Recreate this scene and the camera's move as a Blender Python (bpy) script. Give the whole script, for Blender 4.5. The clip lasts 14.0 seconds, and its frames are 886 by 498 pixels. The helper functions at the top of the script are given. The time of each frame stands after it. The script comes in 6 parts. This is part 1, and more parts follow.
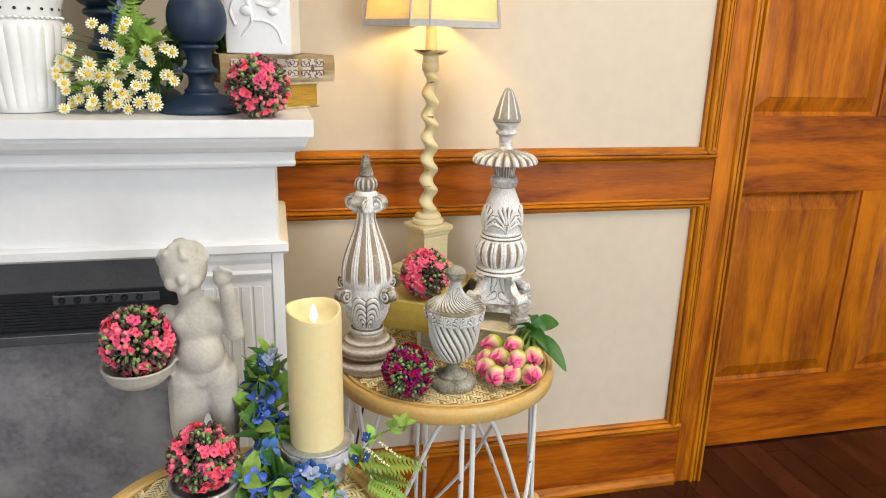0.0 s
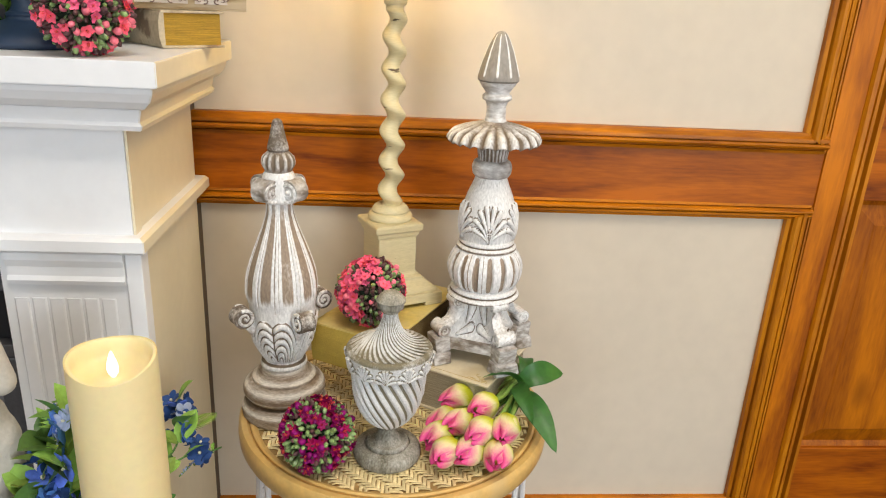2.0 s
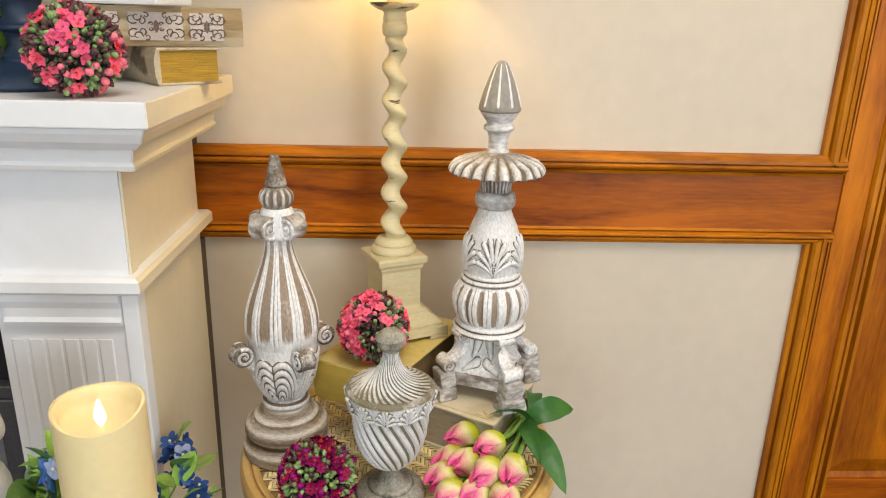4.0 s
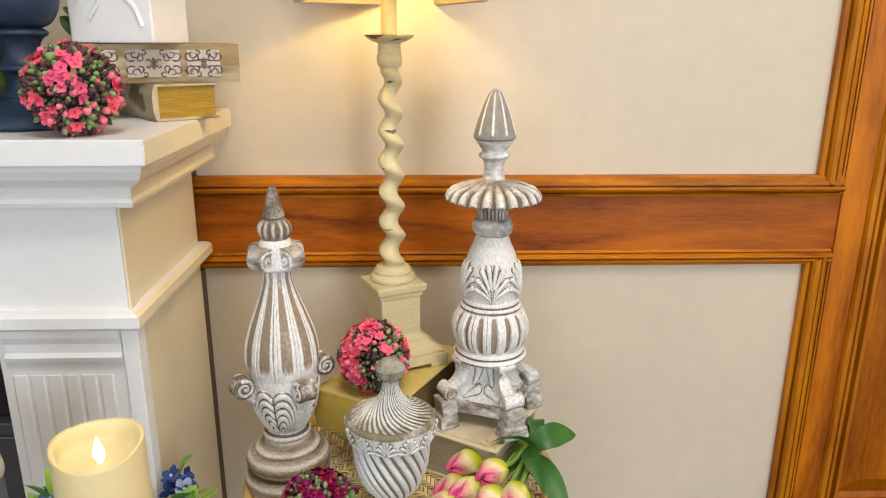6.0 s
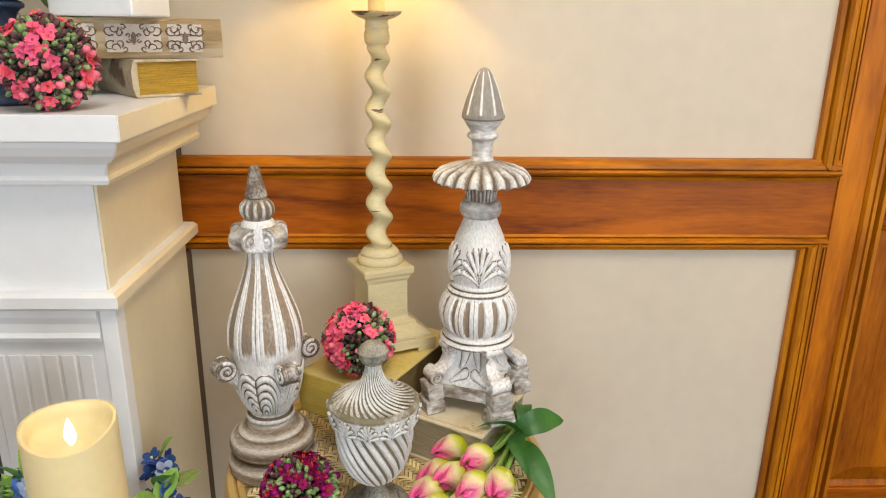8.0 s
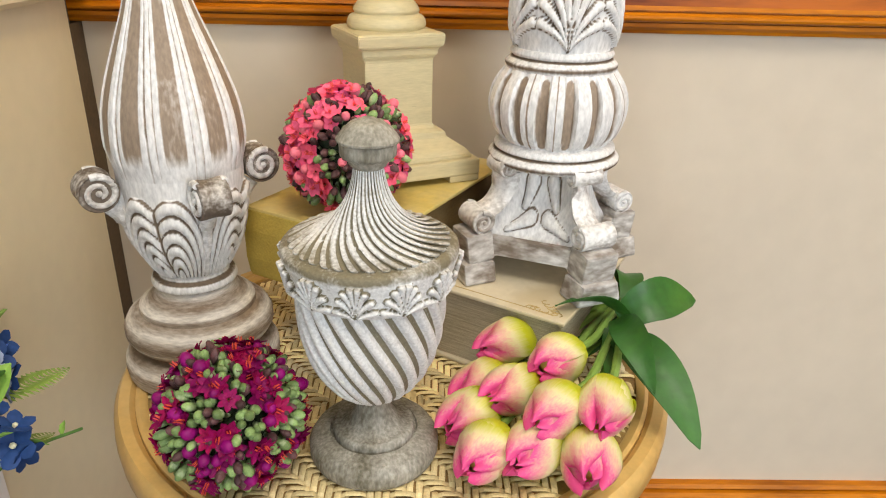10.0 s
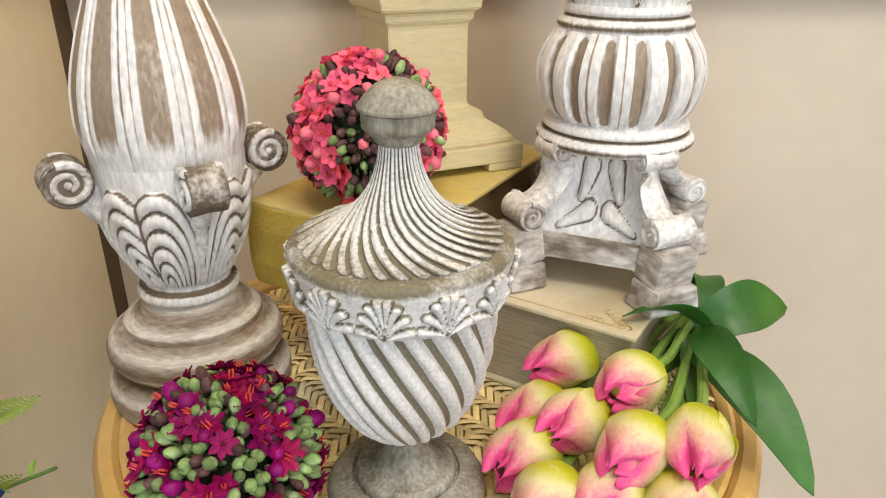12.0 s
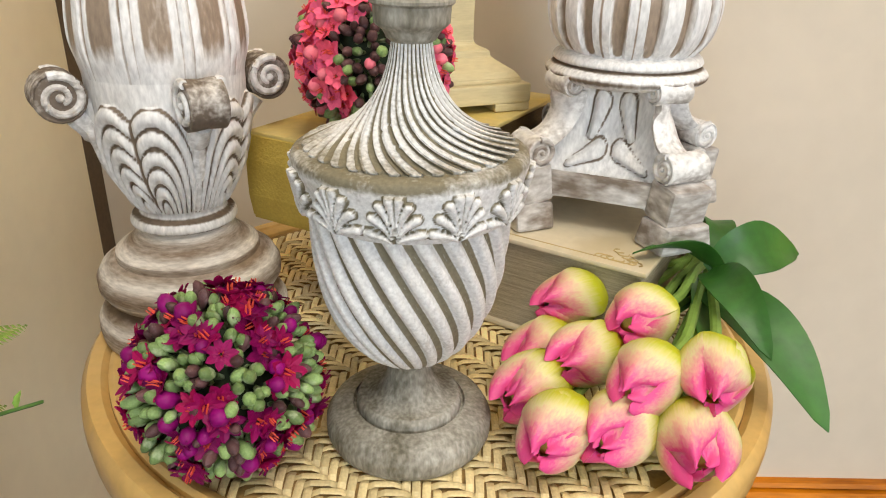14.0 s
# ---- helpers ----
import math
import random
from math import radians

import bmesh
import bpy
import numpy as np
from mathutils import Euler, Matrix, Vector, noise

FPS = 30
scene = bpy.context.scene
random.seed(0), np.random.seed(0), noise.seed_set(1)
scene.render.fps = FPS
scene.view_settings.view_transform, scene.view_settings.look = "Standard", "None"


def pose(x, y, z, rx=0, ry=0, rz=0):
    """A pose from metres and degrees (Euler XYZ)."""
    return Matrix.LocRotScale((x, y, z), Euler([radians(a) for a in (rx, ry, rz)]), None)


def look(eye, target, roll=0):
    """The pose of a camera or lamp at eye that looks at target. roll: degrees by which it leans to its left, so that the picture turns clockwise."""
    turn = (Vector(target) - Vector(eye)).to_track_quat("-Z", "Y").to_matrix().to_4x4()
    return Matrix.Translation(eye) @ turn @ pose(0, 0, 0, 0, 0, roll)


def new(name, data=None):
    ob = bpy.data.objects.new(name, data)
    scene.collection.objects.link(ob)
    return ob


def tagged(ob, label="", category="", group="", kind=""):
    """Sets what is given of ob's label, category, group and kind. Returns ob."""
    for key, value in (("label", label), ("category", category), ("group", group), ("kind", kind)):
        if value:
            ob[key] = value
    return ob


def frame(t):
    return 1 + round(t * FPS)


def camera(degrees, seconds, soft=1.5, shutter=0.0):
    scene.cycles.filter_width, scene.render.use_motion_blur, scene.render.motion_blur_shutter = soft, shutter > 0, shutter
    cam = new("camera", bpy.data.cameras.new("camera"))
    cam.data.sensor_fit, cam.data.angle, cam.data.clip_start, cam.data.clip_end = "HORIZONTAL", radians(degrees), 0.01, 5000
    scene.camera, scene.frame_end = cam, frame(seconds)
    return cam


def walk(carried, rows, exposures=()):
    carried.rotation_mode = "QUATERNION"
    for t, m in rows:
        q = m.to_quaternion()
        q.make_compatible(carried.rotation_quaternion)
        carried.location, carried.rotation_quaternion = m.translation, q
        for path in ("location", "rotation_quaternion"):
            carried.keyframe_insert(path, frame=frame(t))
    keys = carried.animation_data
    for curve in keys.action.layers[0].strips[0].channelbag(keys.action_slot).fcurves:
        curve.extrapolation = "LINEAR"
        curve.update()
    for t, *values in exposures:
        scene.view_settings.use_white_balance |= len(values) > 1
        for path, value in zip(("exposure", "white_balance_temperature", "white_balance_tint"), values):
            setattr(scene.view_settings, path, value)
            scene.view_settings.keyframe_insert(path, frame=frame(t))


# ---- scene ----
cam = camera(63.8, 14.0, soft=1.1)
METRES, EYE, TILT, LEAN, TURN = 1.3, 1.242, 0.0, 0.0, -13.4
ROWS = [
    (0.0, 0.0, 0.0, 0.0, 0.42, -16.6, -1.4),
    (0.5, 0.0644, 0.1003, -0.0114, 1.38, -16.84, -1.64),
    (1.0, 0.0972, 0.2045, -0.032, 3.5, -17.56, -2.05),
    (1.5, 0.1334, 0.3103, -0.0435, 6.16, -17.96, -2.29),
    (2.0, 0.1672, 0.3586, -0.0425, 9.67, -19.6, -2.8),
    (2.5, 0.1842, 0.3768, -0.0416, 11.61, -20.69, -2.78),
    (3.0, 0.1844, 0.384, -0.037, 11.97, -20.22, -2.33),
    (3.5, 0.1837, 0.3854, -0.034, 11.58, -19.12, -1.93),
    (6.0, 0.1918, 0.3863, -0.0248, 11.19, -16.41, -0.26),
    (6.5, 0.1904, 0.384, -0.0241, 11.2, -16.14, -0.14),
    (7.0, 0.1897, 0.3801, -0.0243, 11.19, -16.05, -0.16),
    (7.5, 0.1915, 0.3832, -0.0285, 11.22, -16.43, -0.38),
    (8.0, 0.2051, 0.4017, -0.032, 11.44, -17.59, -0.7),
    (8.5, 0.2084, 0.4544, -0.0572, 11.82, -19.12, -1.3),
    (9.0, 0.1757, 0.5552, -0.1276, 12.26, -22.65, -1.63),
    (11.5, 0.0972, 0.7414, -0.2897, 13.39, -25.26, -0.29),
    (12.0, 0.0956, 0.7521, -0.2718, 13.57, -24.49, -0.2),
    (12.5, 0.0935, 0.7555, -0.2737, 13.52, -24.02, -0.38),
    (13.0, 0.0933, 0.7538, -0.281, 13.37, -23.97, -0.73),
    (13.5, 0.0904, 0.7512, -0.2935, 13.23, -24.26, -1.1),
    (14.0, 0.0887, 0.7477, -0.3069, 13.21, -24.69, -1.48),
]
walk(cam, [(t, pose(0, 0, EYE, TILT, LEAN, TURN) @ pose(METRES * x, METRES * y, METRES * z, 90 + pitch, roll, yaw)) for t, x, y, z, yaw, pitch, roll in ROWS],
     exposures=[(0.0, -0.1), (3.0, -0.17), (6.5, -0.24), (8.0, -0.22), (9.0, -0.14), (11.5, -0.02), (14.0, -0.02)])

# ---- world and light ----
world = bpy.data.worlds.new("world")
scene.world = world
world.use_nodes = True
wn = world.node_tree.nodes
sky = wn.new("ShaderNodeTexSky")
sky.sky_type, sky.sun_disc, sky.sun_elevation, sky.sun_rotation = "NISHITA", False, radians(40), radians(200)
world.node_tree.links.new(sky.outputs[0], wn["Background"].inputs[0])
wn["Background"].inputs[1].default_value = 0.1


def lamp(name, kind, m, power, color, **more):
    data = bpy.data.lights.new(name, kind)
    data.energy, data.color = power, color
    for key, value in more.items():
        setattr(data, key, value)
    ob = new(name, data)
    ob.matrix_world = m
    return ob


# daylight from behind left; unseen right window and two ceiling lights added as fill; the table lamp's bulb
lamp("window_light", "AREA", look((-1.3, -2.36, 1.55), (-1.3, 2, 1.2)), 36, (0.76, 0.89, 1.0), shape="RECTANGLE", size=1.5, size_y=1.5)
lamp("window_light", "AREA", look((2.2, -2.36, 1.25), (2.0, 2, 0.9)), 80, (0.85, 0.92, 1.0), shape="RECTANGLE", size=1.4, size_y=2.0)
for lx, ly, watts in ((0.62, 0.30, 34), (2.0, 0.9, 12)):
    lamp("ceiling_light_glow", "AREA", look((lx, ly, 2.615), (lx, ly, 0)), watts, (1.0, 0.92, 0.80), shape="DISK", size=1.0)
lamp("bulb", "POINT", pose(0.318, 1.502, 1.345), 4.0, (1.0, 0.70, 0.25), shadow_soft_size=0.03)


# ---- materials ----
def material(name, base, rough=0.5, metal=0.0, scale=30.0, vary=0.12, bump=0.1, bump_scale=None, spots=None, spot_scale=8.0, spot_edge=(0.55, 0.68),
             subsurface=0.0, per_object=0.0, coat=0.0, stretch=(1, 1, 1), hue=0.0, island=0.0):
    """A painted or plain surface: two scales of noise in its colour, fine relief, and stains of their own colour."""
    m = bpy.data.materials.new(name)
    m.use_nodes = True
    n, link = m.node_tree.nodes, m.node_tree.links.new
    p = n["Principled BSDF"]
    p.inputs["Metallic"].default_value = metal
    p.inputs["Coat Weight"].default_value = coat
    p.inputs["Subsurface Weight"].default_value = subsurface
    p.inputs["Subsurface Radius"].default_value = (0.02, 0.012, 0.006)
    co = n.new("ShaderNodeTexCoord")
    mp = n.new("ShaderNodeMapping")
    mp.inputs["Scale"].default_value = stretch
    link(co.outputs["Object"], mp.inputs[0])
    big, fine = n.new("ShaderNodeTexNoise"), n.new("ShaderNodeTexNoise")
    big.inputs["Scale"].default_value, fine.inputs["Scale"].default_value = scale, scale * 9
    big.inputs["Detail"].default_value, fine.inputs["Detail"].default_value = 4, 3
    link(mp.outputs[0], big.inputs["Vector"]), link(mp.outputs[0], fine.inputs["Vector"])
    mixed = n.new("ShaderNodeMath")
    mixed.operation = "ADD"
    link(big.outputs[0], mixed.inputs[0]), link(fine.outputs[0], mixed.inputs[1])
    rng = n.new("ShaderNodeMapRange")
    rng.inputs[1].default_value, rng.inputs[2].default_value = 0.6, 1.4
    rng.inputs[3].default_value, rng.inputs[4].default_value = 1 - vary, 1 + vary
    link(mixed.outputs[0], rng.inputs[0])
    hs = n.new("ShaderNodeHueSaturation")
    hs.inputs["Color"].default_value = (*base, 1)
    value = rng.outputs[0]
    if per_object:
        oi = n.new("ShaderNodeObjectInfo")
        r2 = n.new("ShaderNodeMapRange")
        r2.inputs[3].default_value, r2.inputs[4].default_value = 1 - per_object, 1 + per_object
        link(oi.outputs["Random"], r2.inputs[0])
        mul = n.new("ShaderNodeMath")
        mul.operation = "MULTIPLY"
        link(value, mul.inputs[0]), link(r2.outputs[0], mul.inputs[1])
        value = mul.outputs[0]
        if hue:
            r3 = n.new("ShaderNodeMapRange")
            r3.inputs[3].default_value, r3.inputs[4].default_value = 0.5 - hue, 0.5 + hue
            link(oi.outputs["Random"], r3.inputs[0]), link(r3.outputs[0], hs.inputs["Hue"])
    if island:
        gi, r4, mu = n.new("ShaderNodeNewGeometry"), n.new("ShaderNodeMapRange"), n.new("ShaderNodeMath")
        r4.inputs[3].default_value, r4.inputs[4].default_value = 1 - island, 1 + island
        mu.operation = "MULTIPLY"
        link(gi.outputs["Random Per Island"], r4.inputs[0]), link(value, mu.inputs[0]), link(r4.outputs[0], mu.inputs[1])
        value = mu.outputs[0]
    link(value, hs.inputs["Value"])
    out = hs.outputs[0]
    if spots:
        sp = n.new("ShaderNodeTexNoise")
        sp.inputs["Scale"].default_value, sp.inputs["Detail"].default_value = spot_scale, 6
        link(mp.outputs[0], sp.inputs["Vector"])
        ramp = n.new("ShaderNodeMapRange")
        ramp.inputs[1].default_value, ramp.inputs[2].default_value = spot_edge
        link(sp.outputs[0], ramp.inputs[0])
        mix = n.new("ShaderNodeMix")
        mix.data_type = "RGBA"
        link(ramp.outputs[0], mix.inputs["Factor"]), link(out, mix.inputs["A"])
        mix.inputs["B"].default_value = (*spots, 1)
        out = mix.outputs["Result"]
    link(out, p.inputs["Base Color"])
    rr = n.new("ShaderNodeMapRange")
    rr.inputs[3].default_value, rr.inputs[4].default_value = max(rough - 0.08, 0.03), min(rough + 0.1, 1)
    link(big.outputs[0], rr.inputs[0]), link(rr.outputs[0], p.inputs["Roughness"])
    if bump:
        bp = n.new("ShaderNodeBump")
        bp.inputs["Strength"].default_value, bp.inputs["Distance"].default_value = bump, 0.002
        link(mixed.outputs[0], bp.inputs["Height"]), link(bp.outputs[0], p.inputs["Normal"])
    return m


def wood(name, dark, light, axis, rough=0.45, scale=9.0, per_object=0.12, coat=0.05, knots=0.0):
    """Varnished wood with its grain along one axis: 0, 1 or 2."""
    m = bpy.data.materials.new(name)
    m.use_nodes = True
    n, link = m.node_tree.nodes, m.node_tree.links.new
    p = n["Principled BSDF"]
    p.inputs["Coat Weight"].default_value, p.inputs["Coat Roughness"].default_value = coat, 0.25
    co, mp, oi = n.new("ShaderNodeTexCoord"), n.new("ShaderNodeMapping"), n.new("ShaderNodeObjectInfo")
    s = [scale, scale, scale]
    s[axis] = scale * 0.12
    mp.inputs["Scale"].default_value = s
    off = n.new("ShaderNodeVectorMath")
    off.operation = "ADD"
    link(co.outputs["Object"], off.inputs[0]), link(oi.outputs["Random"], off.inputs[1])
    link(off.outputs[0], mp.inputs[0])
    a, b, c = (n.new("ShaderNodeTexNoise") for _ in range(3))
    a.inputs["Scale"].default_value, a.inputs["Detail"].default_value, a.inputs["Distortion"].default_value = 1.6, 5, 1.2
    b.inputs["Scale"].default_value, b.inputs["Detail"].default_value = 22, 4
    c.inputs["Scale"].default_value, c.inputs["Detail"].default_value = 4, 2
    link(mp.outputs[0], a.inputs["Vector"]), link(mp.outputs[0], b.inputs["Vector"]), link(off.outputs[0], c.inputs["Vector"])
    add = n.new("ShaderNodeMath")
    add.operation = "MULTIPLY_ADD"
    add.inputs[1].default_value = 0.35
    link(b.outputs[0], add.inputs[0]), link(a.outputs[0], add.inputs[2])
    add2 = n.new("ShaderNodeMath")
    add2.operation = "MULTIPLY_ADD"
    add2.inputs[1].default_value = 0.45
    link(c.outputs[0], add2.inputs[0]), link(add.outputs[0], add2.inputs[2])
    rng = n.new("ShaderNodeMapRange")
    rng.inputs[1].default_value, rng.inputs[2].default_value = 0.68, 1.09
    link(add2.outputs[0], rng.inputs[0])
    mix = n.new("ShaderNodeMix")
    mix.data_type = "RGBA"
    mix.inputs["A"].default_value, mix.inputs["B"].default_value = (*dark, 1), (*light, 1)
    link(rng.outputs[0], mix.inputs["Factor"])
    hs, r2 = n.new("ShaderNodeHueSaturation"), n.new("ShaderNodeMapRange")
    r2.inputs[3].default_value, r2.inputs[4].default_value = 1 - per_object, 1 + per_object
    link(oi.outputs["Random"], r2.inputs[0]), link(r2.outputs[0], hs.inputs["Value"]), link(mix.outputs["Result"], hs.inputs["Color"])
    out = hs.outputs[0]
    if knots:
        vo = n.new("ShaderNodeTexVoronoi")
        vo.inputs["Scale"].default_value = knots
        mk = n.new("ShaderNodeMapping")
        ks = [1.0, 1.0, 1.0]
        ks[axis] = 0.45
        mk.inputs["Scale"].default_value = ks
        link(off.outputs[0], mk.inputs[0]), link(mk.outputs[0], vo.inputs["Vector"])
        kr = n.new("ShaderNodeMapRange")
        kr.inputs[1].default_value, kr.inputs[2].default_value, kr.inputs[3].default_value, kr.inputs[4].default_value = 0.03, 0.09, 0.6, 0.0
        link(vo.outputs["Distance"], kr.inputs[0])
        km = n.new("ShaderNodeMix")
        km.data_type = "RGBA"
        link(kr.outputs[0], km.inputs["Factor"]), link(out, km.inputs["A"])
        km.inputs["B"].default_value = (dark[0] * 0.35, dark[1] * 0.3, dark[2] * 0.3, 1)
        out = km.outputs["Result"]
    link(out, p.inputs["Base Color"])
    p.inputs["Roughness"].default_value = rough
    p.inputs["Specular IOR Level"].default_value = 0.22
    bp = n.new("ShaderNodeBump")
    bp.inputs["Strength"].default_value, bp.inputs["Distance"].default_value = 0.06, 0.002
    link(add.outputs[0], bp.inputs["Height"]), link(bp.outputs[0], p.inputs["Normal"])
    return m


def washed(name, white, ground, amount=0.0, grain=0.5, scale=30.0, rough=0.72, streak=(1, 1, 0.35), carved=1.0, soft=0.15):
    """Whitewash rubbed off carved wood: it stays where the mesh's "wash" value is high, and goes in streaks and
    scratches. Low values in grooves also paint in their shade.
    """
    m = bpy.data.materials.new(name)
    m.use_nodes = True
    n, link = m.node_tree.nodes, m.node_tree.links.new
    p = n["Principled BSDF"]
    p.inputs["Roughness"].default_value = rough
    co, mp, at = n.new("ShaderNodeTexCoord"), n.new("ShaderNodeMapping"), n.new("ShaderNodeAttribute")
    at.attribute_name = "wash"
    mp.inputs["Scale"].default_value = streak
    link(co.outputs["Object"], mp.inputs[0])
    a, b, c = (n.new("ShaderNodeTexNoise") for _ in range(3))
    for t, s, d in ((a, scale * 1.6, 8), (b, scale * 13, 6), (c, scale * 0.5, 3)):
        t.inputs["Scale"].default_value, t.inputs["Detail"].default_value = s, d
        link(mp.outputs[0], t.inputs["Vector"])

    def madd(x, k, y):
        q = n.new("ShaderNodeMath")
        q.operation = "MULTIPLY_ADD"
        q.inputs[1].default_value = k
        link(x, q.inputs[0])
        if isinstance(y, float):
            q.inputs[2].default_value = y
        else:
            link(y, q.inputs[2])
        return q.outputs[0]
    total = madd(at.outputs["Fac"], carved, amount - 1.275 * grain)
    total = madd(a.outputs[0], 1.3 * grain, total)
    total = madd(b.outputs[0], 0.55 * grain, total)
    total = madd(c.outputs[0], 0.7 * grain, total)
    rng = n.new("ShaderNodeMapRange")
    rng.inputs[1].default_value, rng.inputs[2].default_value = 0.45 - soft, 0.45 + soft
    link(total, rng.inputs[0])
    mix = n.new("ShaderNodeMix")
    mix.data_type = "RGBA"
    mix.inputs["A"].default_value, mix.inputs["B"].default_value = (*ground, 1), (*white, 1)
    link(rng.outputs[0], mix.inputs["Factor"])
    hs, vr = n.new("ShaderNodeHueSaturation"), n.new("ShaderNodeMapRange")
    vr.inputs[1].default_value, vr.inputs[2].default_value, vr.inputs[3].default_value, vr.inputs[4].default_value = 0.3, 0.7, 0.80, 1.14
    link(b.outputs[0], vr.inputs[0]), link(vr.outputs[0], hs.inputs["Value"]), link(mix.outputs["Result"], hs.inputs["Color"])
    link(hs.outputs[0], p.inputs["Base Color"])
    bp = n.new("ShaderNodeBump")
    bp.inputs["Strength"].default_value, bp.inputs["Distance"].default_value = 0.16, 0.002
    link(b.outputs[0], bp.inputs["Height"]), link(bp.outputs[0], p.inputs["Normal"])
    return m


WALL = material("cream_wall_paint", (0.635, 0.55, 0.43), 0.6, scale=3, vary=0.05, bump=0.06)
CEILING = material("white_ceiling_paint", (0.8, 0.79, 0.76), 0.8, scale=4, vary=0.04)
CHERRY_X = wood("cherry_across", (0.19, 0.034, 0.0005), (0.55, 0.142, 0.001), 0, knots=3.0)
CHERRY_Z = wood("cherry_upright", (0.18, 0.038, 0.0005), (0.54, 0.160, 0.001), 2, knots=3.2)
CHERRY_DARK = wood("cherry_rail", (0.12, 0.021, 0.0003), (0.44, 0.112, 0.0008), 0, knots=4.0)
MOULD_X = wood("moulding_across", (0.22, 0.055, 0.0008), (0.60, 0.195, 0.002), 0, scale=14)
MOULD_Z = wood("moulding_upright", (0.34, 0.098, 0.002), (0.62, 0.225, 0.004), 2, scale=14)
FLOORWOOD = wood("mahogany_floor", (0.022, 0.006, 0.003), (0.06, 0.016, 0.008), 1, rough=0.25, per_object=0.35, coat=0.4)
MANTEL = material("white_mantel_paint", (0.79, 0.79, 0.80), 0.38, scale=6, vary=0.03, bump=0.05)
MANTEL_END = material("cream_mantel_end", (0.75, 0.66, 0.47), 0.42, scale=6, vary=0.04, bump=0.05)
BLACK = material("black_enamel", (0.012, 0.012, 0.014), 0.35, scale=20, vary=0.2)
CHARCOAL = material("charcoal_metal", (0.10, 0.10, 0.108), 0.4, metal=0.5, scale=20, vary=0.2)
# smoked glass, its grey mottling a reflection painted into the colour
FIREGLASS = material("smoked_glass_reflection", (0.185, 0.178, 0.188), 0.25, scale=9, vary=0.4, spots=(0.36, 0.34, 0.345), spot_scale=10, spot_edge=(0.45, 0.8))
WASH_FLAT = washed("whitewashed_carving", (0.78, 0.77, 0.755), (0.22, 0.165, 0.115), 0.62, 1.0, carved=0.0, soft=0.30, scale=24, streak=(0.7, 0.7, 0.9))
WASH = washed("whitewashed_wood", (0.77, 0.76, 0.745), (0.17, 0.125, 0.085), 0.08, 0.6, soft=0.24)
WASH_RAW = washed("worn_brown_wood", (0.70, 0.66, 0.60), (0.24, 0.175, 0.12), 0.12, 0.75, streak=(0.35, 0.35, 2.2), carved=0.75, soft=0.36)
DRUM = washed("worn_scroll_rim", (0.64, 0.61, 0.57), (0.15, 0.115, 0.085), 0.18, 1.0, carved=0.1, soft=0.25, scale=26, streak=(1, 1, 1))
WASH_BODY = washed("rubbed_fluting", (0.78, 0.77, 0.76), (0.31, 0.235, 0.17), 0.03, 0.7, soft=0.26)
CONE_GREY = washed("grey_wood_with_white_lines", (0.80, 0.79, 0.77), (0.30, 0.27, 0.235), 0.12, 0.5, scale=18, soft=0.24)
WASH_GREY = washed("worn_grey_wood", (0.72, 0.71, 0.695), (0.22, 0.175, 0.135), 0.46, 1.05, carved=0.15, soft=0.24, scale=13, streak=(0.5, 0.5, 1.1))
URNWASH = washed("whitewashed_resin", (0.70, 0.70, 0.69), (0.19, 0.165, 0.105), -0.12, 0.85, soft=0.30, scale=40, streak=(1, 1, 1))
URN_RAW = washed("olive_grey_resin", (0.54, 0.52, 0.46), (0.13, 0.115, 0.075), 0.24, 0.9, scale=36, carved=0.1, soft=0.45, streak=(1, 1, 0.4))
CREAM = material("cream_lamp_paint", (0.63, 0.54, 0.31), 0.45, scale=25, vary=0.13, bump=0.1, spots=(0.09, 0.06, 0.035), spot_scale=24, spot_edge=(0.645, 0.67), stretch=(0.5, 0.5, 3.0))
SHADE = material("linen_shade", (0.75, 0.66, 0.45), 0.8, scale=60, vary=0.1, bump=0.3)
sn = SHADE.node_tree.nodes
glow, both = sn.new("ShaderNodeBsdfTranslucent"), sn.new("ShaderNodeMixShader")
glow.inputs[0].default_value, both.inputs[0].default_value = (0.80, 0.70, 0.48, 1), 0.5
SHADE.node_tree.links.new(sn["Principled BSDF"].outputs[0], both.inputs[1])
SHADE.node_tree.links.new(glow.outputs[0], both.inputs[2])
SHADE.node_tree.links.new(both.outputs[0], sn["Material Output"].inputs[0])
SHADE_TRIM = material("grey_shade_trim", (0.42, 0.42, 0.41), 0.8, scale=60, vary=0.1)
RATTAN = material("woven_bamboo", (0.87, 0.71, 0.37), 0.45, scale=60, vary=0.2, bump=0.2, per_object=0.2, island=0.32, spots=(0.84, 0.74, 0.50), spot_scale=26, spot_edge=(0.5, 0.7))
# darker brown that carries the shade seen between the strands
WEAVE_GAP_SHADE = material("weave_gap_shade", (0.38, 0.24, 0.085), 0.7, scale=60, vary=0.3)
BAMBOO = material("bent_bamboo", (0.64, 0.41, 0.135), 0.38, scale=14, vary=0.16, bump=0.08, coat=0.2, spots=(0.66, 0.46, 0.2), spot_scale=9)
WHITE_METAL = material("chipped_white_metal", (0.78, 0.77, 0.75), 0.45, scale=40, vary=0.06, spots=(0.16, 0.11, 0.08), spot_scale=38, spot_edge=(0.66, 0.69))
WAX = material("ivory_wax", (0.80, 0.68, 0.38), 0.42, scale=12, vary=0.04, bump=0.05, subsurface=0.35)
FLAME = material("plastic_flame", (0.9, 0.85, 0.75), 0.4, bump=0)
